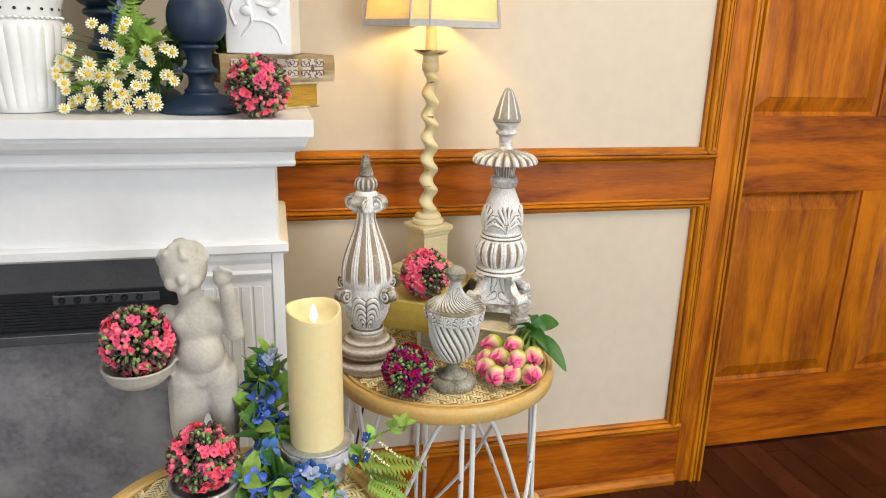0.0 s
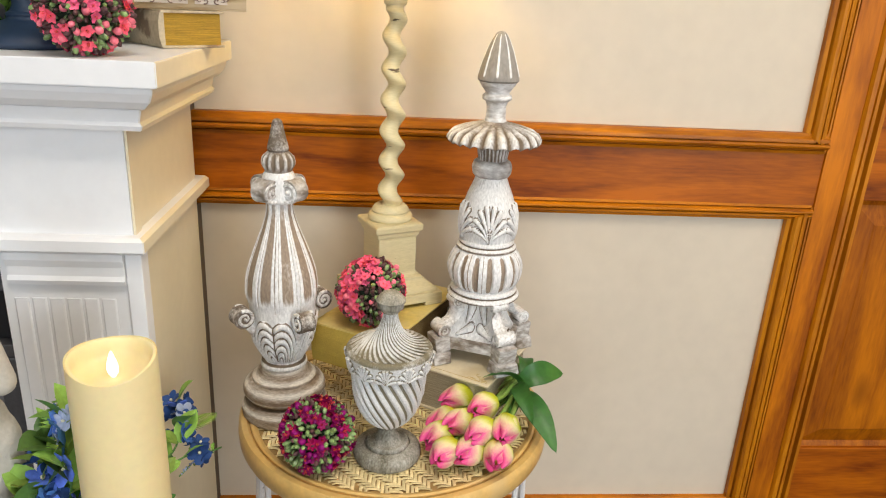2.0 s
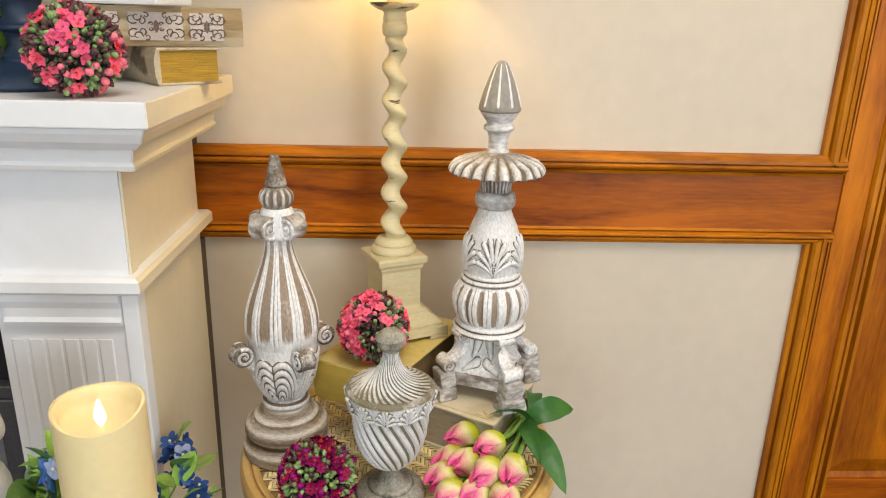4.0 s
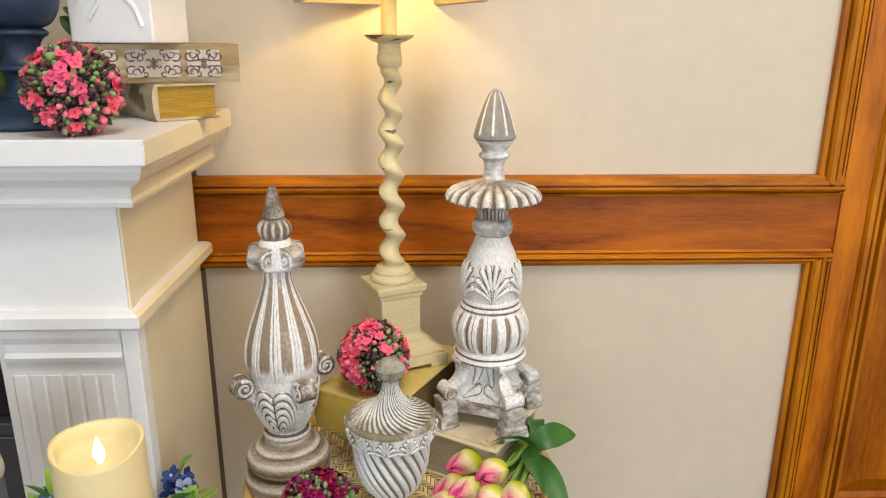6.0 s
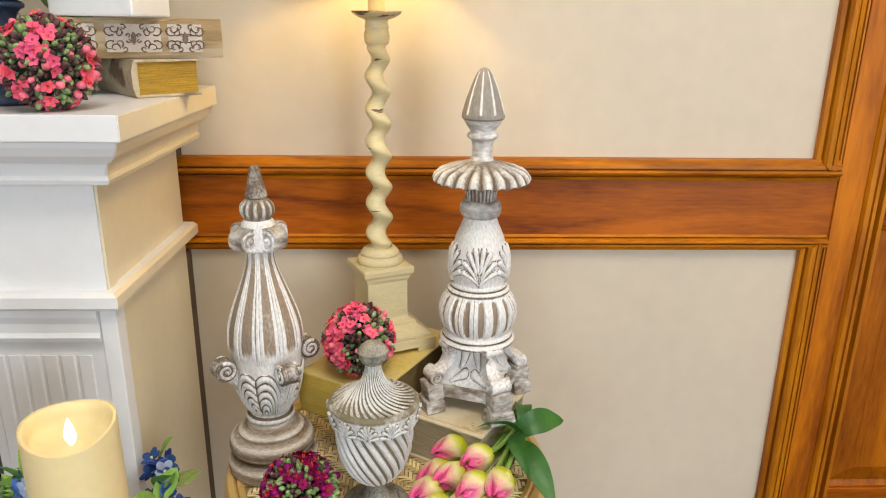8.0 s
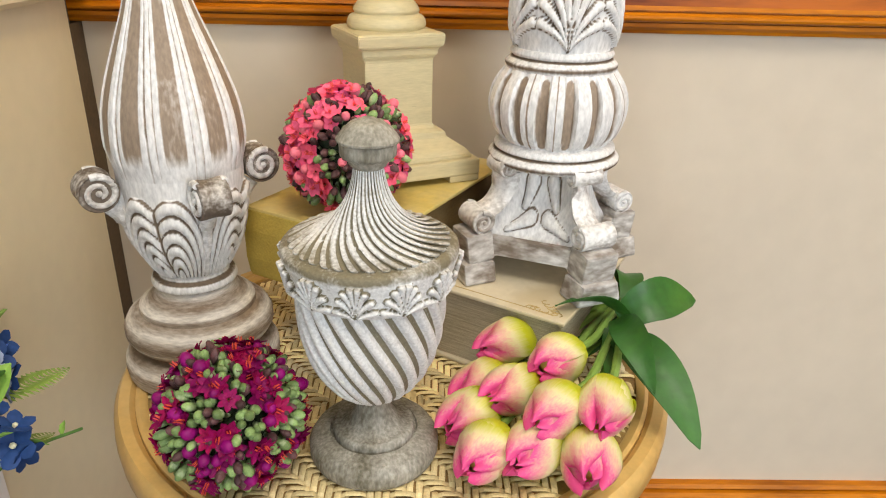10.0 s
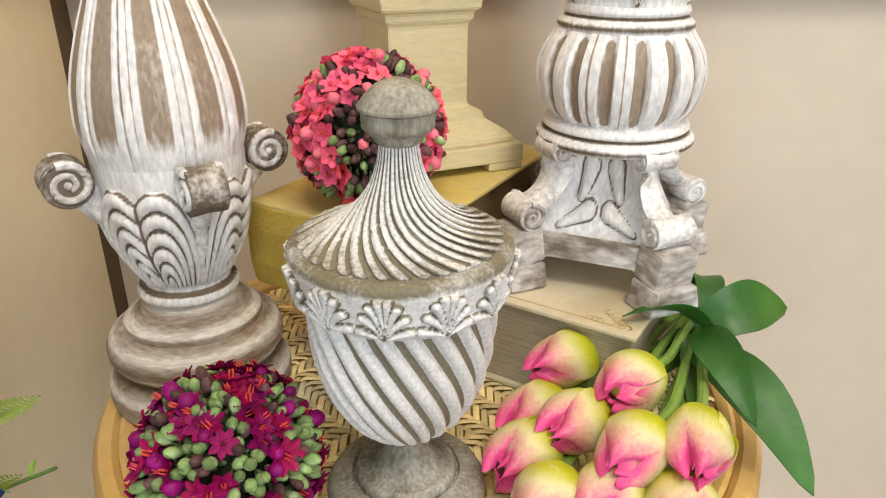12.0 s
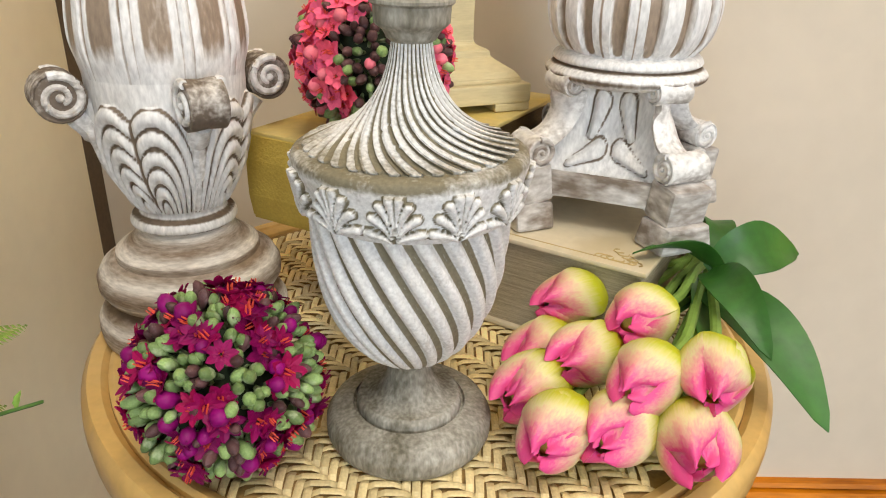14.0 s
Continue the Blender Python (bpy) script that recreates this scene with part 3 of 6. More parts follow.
insert = thing("electric_fire", pose(0, 0, 0), "black electric fire insert with a smoked glass front", "electric fireplace")
fx0, fx1 = ML + 0.177, -0.177
part("hood", box(fx0, fx1, 1.295, 1.55, 0.795, 0.856, 0.003), CHARCOAL, insert)
part("grille", box(fx0, fx1 - 0.005, 1.318, 1.54, 0.715, 0.794, 0.002), BLACK, insert)
for k in range(9):
    part("slat", box(fx0 + 0.01, fx1 - 0.03, 1.3145, 1.319, 0.722 + k * 0.006, 0.7245 + k * 0.006), BLACK, insert)
part("control_panel", box(-0.40, -0.22, 1.312, 1.3185, 0.765, 0.783, 0.002), CHARCOAL, insert)
for k in range(6):
    part("knob", moved(lathe([(0.006, 0), (0.006, 0.004), (0.004, 0.006)], 12), pose(-0.385 + k * 0.026, 1.312, 0.774, 90)), BLACK, insert)
part("trim", box(fx0, fx1, 1.300, 1.33, 0.695, 0.714, 0.002), CHARCOAL, insert)
part("side_frame", box(fx1 - 0.03, fx1, 1.300, 1.55, 0.0, 0.694, 0.003), CHARCOAL, insert)
part("side_frame", box(fx0, fx0 + 0.03, 1.300, 1.55, 0.0, 0.694, 0.003), CHARCOAL, insert)
part("glass_front", box(fx0 + 0.031, fx1 - 0.031, 1.325, 1.33, 0.06, 0.694, 0.001), FIREGLASS, insert)
part("kick_plate", box(fx0 + 0.031, fx1 - 0.031, 1.31, 1.54, 0.0, 0.059, 0.002), BLACK, insert)


# ---- bamboo tables on white metal legs ----
def weave(name, parent, z, radius, s, near):
    """Twill of flat bamboo strands: runs of three over and three under, turned into a zigzag. near(x, y) picks the strands built singly."""
    def strand(length, wide):
        bm = bmesh.new()
        rows = []
        for i in range(5):
            u = i / 4 - 0.5
            h = 0.0026 * (1 - (2 * u) ** 4) - 0.0010
            rows.append([bm.verts.new((u * length, v * wide, h + (0.0005 if abs(v) < 0.3 else 0))) for v in (-0.5, -0.2, 0.2, 0.5)])
        for a, b in zip(rows, rows[1:]):
            for k in range(3):
                bm.faces.new((a[k], a[k + 1], b[k + 1], b[k]))
        bmesh.ops.recalc_face_normals(bm, faces=bm.faces)
        return mesh_of(name, bm, RATTAN)
    sizes = {}
    rest = bmesh.new()
    n = int(radius / s) + 2
    zig = lambda j: abs((j % 24) - 12)
    on = lambda i, j: (i + zig(j)) % 6 < 3
    count = 0
    rng = random.Random(5)
    for across in (True, False):
        for q in range(-n, n + 1):
            p = -n
            while p <= n:
                cell = (lambda w: on(w, q)) if across else (lambda w: not on(q, w))
                if not cell(p):
                    p += 1
                    continue
                e = p
                while cell(e + 1) and e - p < 5:
                    e += 1
                u, v = (p + e) / 2 * s, q * s
                x, y = (u, v) if across else (v, u)
                k = e - p + 1
                if math.hypot(x, y) < radius - k * s * 0.25:
                    if k not in sizes:
                        sizes[k] = strand((k + 0.7) * s, s * 0.80)
                    m = pose(x + rng.uniform(-1, 1) * s * 0.08, y + rng.uniform(-1, 1) * s * 0.08, z + rng.uniform(0, 0.0005), rng.uniform(-4, 4), rng.uniform(-2, 2), (0 if across else 90) + rng.uniform(-3, 3))
                    if near(x, y) and count < 300:
                        part("strand", sizes[k], None, parent, m=m)
                        count += 1
                    else:
                        at = len(rest.verts)
                        rest.from_mesh(sizes[k])
                        rest.verts.ensure_lookup_table()
                        for vv in rest.verts[at:]:
                            vv.co = m @ vv.co
                p = e + 1
    tagged(part("weave", rest, RATTAN, parent), "woven bamboo strands", kind="stuff")


def bamboo_table(x, y, top, turn, label, near):
    t = thing("side_table", pose(x, y, 0, 0, 0, turn), label, "table", "pair of side tables")
    R = 0.238
    # disc under the weave, its colour darkened for the shade in the gaps
    part("tabletop", lathe([(0.02, top - 0.02), (R - 0.012, top - 0.02), (R - 0.012, top - 0.002), (0.02, top - 0.002)], 64), WEAVE_GAP_SHADE, t)
    rim = part("rim", lathe([(R - 0.016, top - 0.028), (R - 0.003, top - 0.030), (R, top - 0.024), (R + 0.001, top - 0.012), (R, top - 0.002), (R - 0.004, top + 0.003), (R - 0.012, top + 0.003), (R - 0.016, top - 0.001), (R - 0.016, top - 0.028)], 96, closed=False), BAMBOO, t, "bent bamboo hoop", smooth=True)
    part("inner_hoop", lathe([(R - 0.026, top - 0.004), (R - 0.0165, top - 0.004), (R - 0.0165, top + 0.0025), (R - 0.0195, top + 0.004), (R - 0.024, top + 0.003), (R - 0.026, top + 0.001), (R - 0.026, top - 0.004)], 96, closed=False), BAMBOO, rim, smooth=True)
    under = top - 0.030
    for k in range(4):
        a = radians(90 * k - 90)
        c, s_ = math.cos(a), math.sin(a)
        at = lambda r, q, z: (r * c - q * s_, r * s_ + q * c, z)
        pts = [at(0.235, -0.011, 0.0), at(0.222, -0.011, 0.2), at(0.212, -0.011, under - 0.05), at(0.205, -0.010, under - 0.012), at(0.196, -0.004, under - 0.002), at(0.196, 0.004, under - 0.002), at(0.205, 0.010, under - 0.012), at(0.212, 0.011, under - 0.05), at(0.222, 0.011, 0.2), at(0.235, 0.011, 0.0)]
        leg = part("leg", tube(curve(pts, 4), 0.0055, 8), WHITE_METAL, t, "chipped white metal leg", smooth=True)
        part("binding", lathe([(0.020, 0), (0.021, 0.002), (0.021, 0.006), (0.020, 0.008)], 16), BAMBOO, leg, m=pose(*at(0.224, 0, 0.18)))
        for sgn in (1, -1):
            b = a + sgn * radians(90)
            ends = [(0.20, a + sgn * 0.12, under - 0.004), (0.203, a + sgn * 0.30, under - 0.035), (0.207, a + sgn * 0.62, 0.34), (0.213, a + sgn * 1.0, 0.17), (0.222, b - sgn * 0.07, 0.02)]
            part("brace", tube(curve([(r * math.cos(g), r * math.sin(g), z) for r, g, z in ends], 6), 0.0045, 8), WHITE_METAL, t, smooth=True)
    part("stretcher", tube([(0.208 * math.cos(radians(6 * k)), 0.208 * math.sin(radians(6 * k)), under - 0.004) for k in range(61)], 0.005, 8), WHITE_METAL, t, smooth=True)
    weave("strand", t, top - 0.0012, R - 0.026, 0.0056, near)
    return t


TOP = 0.572
bamboo_table(0.337, 1.382, TOP, 0, "round woven bamboo side table with chipped white metal legs", lambda x, y: y < -0.1 and abs(x + 0.02) < 0.13)
TOP2 = 0.52
bamboo_table(-0.08, 0.945, TOP2, 20, "lower round woven bamboo side table in front of the fireplace", lambda x, y: y < -0.1 and abs(x) < 0.1)


# ---- carved finials, urn and lamp ----
def smoothstep(a, b, x):
    t = min(max((x - a) / (b - a), 0), 1)
    return t * t * (3 - 2 * t)


def rows_of(points, n=5):
    return [(max(float(p[0]), 0.0004), float(p[1])) for p in curve(points, n)]


def sharp(points, n=4):
    """Straight runs between the given rows, with rows added for relief."""
    out = []
    for (r0, z0), (r1, z1) in zip(points, points[1:]):
        for k in range(n):
            out.append((r0 + (r1 - r0) * k / n, z0 + (z1 - z0) * k / n))
    return out + [points[-1]]


def scroll(size, width, turns=1.5, thick=0.28):
    """A rolled volute, its axis along y: a worn drum with a hollow waist, and a raised spiral with an eye on either end."""
    bm = bmesh.new()
    steps = 28
    rows = []
    for w, r in ((-0.5, 0.30), (-0.46, 0.86), (-0.50, 0.93), (-0.47, 1.0), (-0.30, 0.99), (0.0, 0.95), (0.30, 0.99), (0.47, 1.0), (0.50, 0.93), (0.46, 0.86), (0.5, 0.30)):
        rows.append([bm.verts.new((size * r * math.cos(2 * math.pi * k / steps), width * w, size * r * math.sin(2 * math.pi * k / steps))) for k in range(steps)])
    for a, b in zip(rows, rows[1:]):
        for k in range(steps):
            bm.faces.new((a[k], a[(k + 1) % steps], b[(k + 1) % steps], b[k]))
    bm.faces.new(rows[0][::-1])
    bm.faces.new(rows[-1])
    bmesh.ops.recalc_face_normals(bm, faces=bm.faces)
    at = len(bm.faces)
    n = 30
    for side in (-1, 1):
        line = []
        for i in range(n + 1):
            t = i / n
            a, r = -math.pi / 2 + t * turns * 2 * math.pi, size * (0.90 - 0.68 * t)
            line.append((r * math.cos(a), side * width * 0.47, r * math.sin(a)))
        tube(line, [size * thick * (0.52 - 0.18 * i / n) for i in range(n + 1)], 8, bm)
        bmesh.ops.create_icosphere(bm, subdivisions=2, radius=size * 0.17, matrix=pose(0, side * width * 0.50, 0))
    bm.faces.ensure_lookup_table()
    for f in bm.faces[at:]:
        f.material_index = 1
    return bm


def fan_leaf(lobes, aspect, w0, w1):
    """A carved leaf as two 96 x 96 tables over u -1 to 1, v 0 to 1: the height of its rounded lobes, and the cuts round them.
    Each lobe bows from the leaf's foot out to its tip and swells on the way."""
    n = 96
    U, V = np.meshgrid(np.linspace(-1, 1, n) * aspect, np.linspace(0, 1, n), indexing="ij")
    lobe = []
    for tx, ty in lobes:
        near = np.full((n, n), 9.0)
        for k in range(22):
            t = k / 21
            x = 2 * t * (1 - t) * tx * 0.28 + t * t * tx
            y = 0.03 + 2 * t * (1 - t) * ty * 0.62 + t * t * (ty - 0.03)
            near = np.minimum(near, np.hypot(U - x, V - y) / (w0 + (w1 - w0) * t))
        lobe.append(near)
    lobe = np.sort(np.array(lobe), axis=0)
    first, second = lobe[0], lobe[1]
    high = np.sqrt(np.clip(1 - first ** 2, 0, 1)) * np.clip(0.35 + (second - first) / 0.35, 0, 1)
    cut = np.maximum(np.clip(1 - np.abs(first - 1.08) / 0.30, 0, 1), np.clip(1.15 - (second - first) / 0.20, 0, 1) * (first < 1.15))
    return high, cut


def arch_leaf(count=6):
    """A palmette of nested lobes on either side of a spine, as two tables like fan_leaf's."""
    n = 96
    U, V = np.meshgrid(np.linspace(-1, 1, n), np.linspace(0, 1, n), indexing="ij")
    s = np.abs(U)
    rho = np.sqrt(((s - 0.24 - 0.12 * V) / 0.70) ** 2 + V ** 2)
    phase = rho * count
    inside = np.clip((1.02 - rho) / 0.03, 0, 1)
    high = np.abs(np.sin(math.pi * phase)) ** 0.6 * inside * np.clip(s / 0.10, 0.2, 1)
    cut = np.clip(1.25 - np.abs(phase - np.round(phase)) / 0.15, 0, 1) * (rho < 1.04) * (rho > 0.12)
    cut = np.maximum(cut, np.clip(1.1 - s / 0.05, 0, 1) * (V < 0.86) * inside)
    return high, cut


def drop_leaf(drops):
    """Separate tear drops, each (x0, y0, r0, x1, y1, r1) in u and v, raised out of a cut groove."""
    n = 96
    U, V = np.meshgrid(np.linspace(-1, 1, n), np.linspace(0, 1, n), indexing="ij")
    near = np.full((n, n), 9.0)
    for x0, y0, r0, x1, y1, r1 in drops:
        for k in range(16):
            t = k / 15
            for sx in (-1, 1):
                near = np.minimum(near, np.hypot((U - sx * (x0 + (x1 - x0) * t)) * 0.5, V - (y0 + (y1 - y0) * t)) / (r0 + (r1 - r0) * t))
    return np.sqrt(np.clip(1 - near ** 2, 0, 1)), np.clip(1.2 - np.abs(near - 1.12) / 0.22, 0, 1)


def leaf_at(table, u, v):
    if abs(u) >= 1 or v <= 0 or v >= 1:
        return 0.0
    x, y = (u + 1) * 47.5, v * 95
    i, j = min(int(x), 94), min(int(y), 94)
    fx, fy = x - i, y - j
    return float((table[i, j] * (1 - fx) + table[i + 1, j] * fx) * (1 - fy) + (table[i, j + 1] * (1 - fx) + table[i + 1, j + 1] * fx) * fy)


CUP_LEAF = arch_leaf()
PLINTH_LEAF = drop_leaf(((0.34, 0.78, 0.105, 0.46, 0.52, 0.050), (0.24, 0.40, 0.085, 0.72, 0.27, 0.035), (0.56, 0.10, 0.075, 0.28, 0.07, 0.045)))
VASE_LEAF = fan_leaf([(sx * x, y) for x, y in ((0.10, 0.93), (0.25, 0.82), (0.35, 0.60), (0.36, 0.36)) for sx in (-1, 1)] + [(0.0, 0.40)], 0.42, 0.014, 0.068)
BAND_LEAF = fan_leaf([(sx * x, y) for x, y in ((0.085, 0.95), (0.26, 0.80), (0.41, 0.54), (0.52, 0.22)) for sx in (-1, 1)], 0.62, 0.045, 0.105)


def tall_finial(x, y, z, turn):
    """Drop-shaped finial: turned base, leafy cup with four scrolls, fluted drop, four volutes and a spike."""
    t = thing("finial", pose(x, y, z, 0, 0, turn), "drop-shaped carved wooden finial, whitewashed and worn brown", "finial", "carved finials")
    edges = ((0.019, 0.0035), (0.0385, 0.002), (0.053, 0.003), (0.0655, 0.0025), (0.079, 0.003))
    part("base", lathe(sharp([(0.061, 0.0), (0.0635, 0.003), (0.0645, 0.010), (0.0640, 0.017), (0.0600, 0.0235), (0.0525, 0.0265), (0.0500, 0.0285), (0.0510, 0.0310), (0.0575, 0.0340), (0.0610, 0.0400), (0.0610, 0.0470), (0.0575, 0.0535), (0.0510, 0.0580), (0.0475, 0.0590), (0.0470, 0.0635), (0.0420, 0.0670), (0.0360, 0.0710), (0.0315, 0.0780), (0.0300, 0.0830)], 4), 96,
                       wash=lambda a, h: 0.12 + sum(0.85 * math.exp(-((h - z0) / w) ** 2) for z0, w in edges) - 0.5 * math.exp(-((h - 0.0285) / 0.0022) ** 2)), WASH_RAW, t, smooth=True)
    part("collar", lathe(rows_of([(0.028, 0.080), (0.0335, 0.082), (0.0345, 0.085), (0.033, 0.0885), (0.0295, 0.0895), (0.0275, 0.092), (0.0285, 0.095)], 6), 72, wash=lambda a, h: 0.95 - 1.0 * math.exp(-((h - 0.0895) / 0.0014) ** 2) - 0.7 * math.exp(-((h - 0.0815) / 0.0012) ** 2)), WASH, t, smooth=True)

    def cup(a, h, r, i):
        v = (h - 0.094) / 0.074
        q = 0.0
        for k in range(4):
            d = (a - radians(90 * k + 45) + math.pi) % (2 * math.pi) - math.pi
            q = max(q, leaf_at(CUP_LEAF[0], d / 0.79, v))
            d2 = (a - radians(90 * k) + math.pi) % (2 * math.pi) - math.pi
            q = max(q, 0.8 * max(0, 1 - abs(d2) / 0.12) ** 0.5 if v < 1.0 else 0)
        return r + 0.0046 * q

    def cup_wash_shade(a, h):
        v = (h - 0.094) / 0.074
        cut = 0.0
        for k in range(4):
            d = (a - radians(90 * k + 45) + math.pi) % (2 * math.pi) - math.pi
            cut = max(cut, leaf_at(CUP_LEAF[1], d / 0.79, v))
        # bare wood in the cuts, driven darker to draw their shadow lines
        return 1.0 - 1.25 * cut
    part("leaf_cup", lathe(rows_of([(0.0255, 0.094), (0.0325, 0.106), (0.0405, 0.124), (0.0455, 0.148), (0.0475, 0.170), (0.0478, 0.182)], 12), 340, cup, wash=cup_wash_shade), WASH, t, smooth=True)

    def rib(a):
        """How far a point lies from the nearest rib: 0 on it, 1 half way between two."""
        return abs((a * 10 / (2 * math.pi) + 0.5) % 1 - 0.5) * 2

    def drop(a, h, r, i):
        fade = smoothstep(0.180, 0.205, h) * (1 - 0.25 * smoothstep(0.3, 0.335, h))
        p = rib(a)
        return r * (1 + fade * (0.026 * (1 - smoothstep(0.10, 0.17, p)) - 0.018 * (1 - smoothstep(0.04, 0.10, abs(p - 0.20))) + 0.012 * (1 - smoothstep(0.40, 0.55, p))))

    def rub(a, h):
        p = rib(a)
        white = 1.15 * (1 - smoothstep(0.40, 0.56, p)) - 1.0 * (1 - smoothstep(0.03, 0.08, abs(p - 0.19)))
        low = 1 - smoothstep(0.182, 0.206, h)
        return 0.10 + white + low * (0.95 if p > 0.3 else 0.15) + 0.15 * smoothstep(0.29, 0.33, h)
    body = part("fluted_body", lathe(rows_of([(0.0478, 0.181), (0.0505, 0.200), (0.0485, 0.226), (0.0420, 0.250), (0.0330, 0.275), (0.0245, 0.298), (0.0190, 0.318), (0.0180, 0.335)], 7), 288, drop, wash=rub), WASH_BODY, t, smooth=True)
    part("capital", lathe(rows_of([(0.0185, 0.332), (0.023, 0.334), (0.025, 0.340), (0.024, 0.360), (0.021, 0.372), (0.018, 0.376)], 4), 64), WASH, t, smooth=True)
    s1 = mesh_of("volute", scroll(0.0165, 0.025), (WASH_GREY, WASH_FLAT), True)
    s2 = mesh_of("scroll", scroll(0.0148, 0.0225, 1.5, 0.36), (DRUM, WASH_FLAT), True)
    for k in range(4):
        a = 90 * k
        part("volute", s1, None, t, m=pose(0, 0, 0, 0, 0, a + 20) @ pose(0.026, 0, 0.352, 0, 25))
        part("scroll", s2, None, t, m=pose(0, 0, 0, 0, 0, a) @ pose(0.0635, 0, 0.172, 0, 200))
        part("scroll_stem", tube(curve([(0.0300, 0, 0.098), (0.0415, 0, 0.125), (0.0475, 0, 0.146), (0.056, 0, 0.158)], 5), [0.003] * 5 + [0.0042] * 5 + [0.0065] * 6, 8), WASH_FLAT, t, m=pose(0, 0, 0, 0, 0, a), smooth=True)

    def bead(a, h, r, i):
        return r * (1 + 0.07 * math.cos(a * 12) * smoothstep(0.376, 0.386, h) * (1 - smoothstep(0.396, 0.404, h)))
    part("bead", lathe(rows_of([(0.0165, 0.374), (0.0185, 0.377), (0.0215, 0.386), (0.0205, 0.395), (0.0155, 0.402), (0.0125, 0.404)], 6), 144, bead), WASH, t, smooth=True)
    part("spike", lathe(rows_of([(0.011, 0.403), (0.0145, 0.406), (0.0135, 0.413), (0.0105, 0.425), (0.0075, 0.440), (0.005, 0.446), (0.001, 0.4475)], 4), 32), DRUM, t, smooth=True)
    return t


tall_finial(0.168, 1.370, TOP + 0.002, -54)


def tiered_finial(x, y, z, turn):
    """Tiered finial: scrolled four-footed plinth, ribbed bulb, leafy vase, scalloped dish and a cone."""
    t = thing("finial", pose(x, y, z, 0, 0, turn), "tall tiered finial on a scrolled four-footed plinth, whitewashed", "finial", "carved finials")
    # plinth: concave square shaft with leaf relief
    bm = bmesh.new()
    rows, n = [], 44
    left = []
    for i in range(57):
        v = i / 56
        h = 0.022 + v * 0.083
        half = 0.054 - 0.024 * math.sin(min(v * 1.25, 1) * math.pi / 2) + 0.008 * smoothstep(0.82, 1.0, v)
        ring = []
        for k in range(4):
            for j in range(n):
                u = -1 + 2 * j / n
                q = 0.0045 * leaf_at(PLINTH_LEAF[0], u / 0.86, v)
                # cuts darkened with groove shade in the colour; less white towards the bottom
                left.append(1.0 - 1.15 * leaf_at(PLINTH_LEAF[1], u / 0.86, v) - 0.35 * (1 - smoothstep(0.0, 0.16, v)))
                bow = 0.006 * (1 - u * u)
                p = Vector((u * half, -(half - bow + q), h))
                ring.append(bm.verts.new(pose(0, 0, 0, 0, 0, 90 * k) @ p))
        rows.append(ring)
    for a, b in zip(rows, rows[1:]):
        for k in range(4 * n):
            bm.faces.new((a[k], a[(k + 1) % (4 * n)], b[(k + 1) % (4 * n)], b[k]))
    bm.faces.new(rows[0][::-1])
    bm.faces.new(rows[-1])
    bmesh.ops.recalc_face_normals(bm, faces=bm.faces)
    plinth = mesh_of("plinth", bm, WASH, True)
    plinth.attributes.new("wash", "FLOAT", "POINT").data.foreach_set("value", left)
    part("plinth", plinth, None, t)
    foot = box(-0.021, 0.021, -0.013, 0.017, 0, 0.019, 0.003)
    for v in foot.verts:
        v.co.x *= 1.0 if v.co.z < 0.012 else 0.82
    foot = mesh_of("foot", foot, WASH_GREY)
    apron = extrude([(-0.055, 0.017), (-0.040, 0.017), (-0.030, 0.024), (0.030, 0.024), (0.040, 0.017), (0.055, 0.017), (0.050, 0.040), (-0.050, 0.040)], 1, -0.054, -0.046)
    apron = mesh_of("apron", apron, WASH_GREY)
    knee = mesh_of("scroll", scroll(0.0105, 0.031, 1.4, 0.42), (WASH_FLAT, WASH_GREY), True)
    ear = mesh_of("scroll", scroll(0.0082, 0.027, 1.4, 0.42), (WASH_FLAT, WASH_GREY), True)
    stem = mesh_of("stem", tube(curve([(0.070, 0, 0.058), (0.056, 0, 0.066), (0.047, 0, 0.080), (0.045, 0, 0.095)], 5), 0.0085, 10, flat=(1.5, 0.6)), WASH_FLAT, True)
    for k in range(4):
        c = pose(0, 0, 0, 0, 0, 90 * k + 45)
        part("foot", foot, None, t, m=c @ pose(0.077, 0, 0, 0, 0, 90))
        part("foot_block", mesh_of("foot_block", box(-0.016, 0.016, -0.011, 0.014, 0.0185, 0.046, 0.003), WASH_GREY), None, t, m=c @ pose(0.071, 0, 0, 8, 0, 90))
        part("scroll", knee, None, t, m=c @ pose(0.072, 0, 0.055, 0, 190))
        part("scroll", ear, None, t, m=c @ pose(0.050, 0, 0.100, 0, 200))
        part("stem", stem, None, t, m=c)
        f = pose(0, 0, 0, 0, 0, 90 * k)
        part("apron", apron, None, t, m=f)

    def bulb(a, h, r, i):
        v = math.sin(max(0, min(1, (h - 0.115) / 0.070)) * math.pi)
        c = math.cos(a * 16)
        return r + 0.004 * v * (1 - 1.6 * smoothstep(0.1, 0.5, c))
    part("lower_ring", lathe(rows_of([(0.046, 0.099), (0.054, 0.102), (0.0565, 0.106), (0.053, 0.110), (0.0495, 0.1115), (0.052, 0.114), (0.050, 0.118), (0.045, 0.120)], 6), 96, wash=lambda a, h: 0.85 - 0.75 * math.exp(-((h - 0.1045) / 0.0025) ** 2) - 1.0 * math.exp(-((h - 0.1115) / 0.0012) ** 2)), WASH, t, smooth=True)
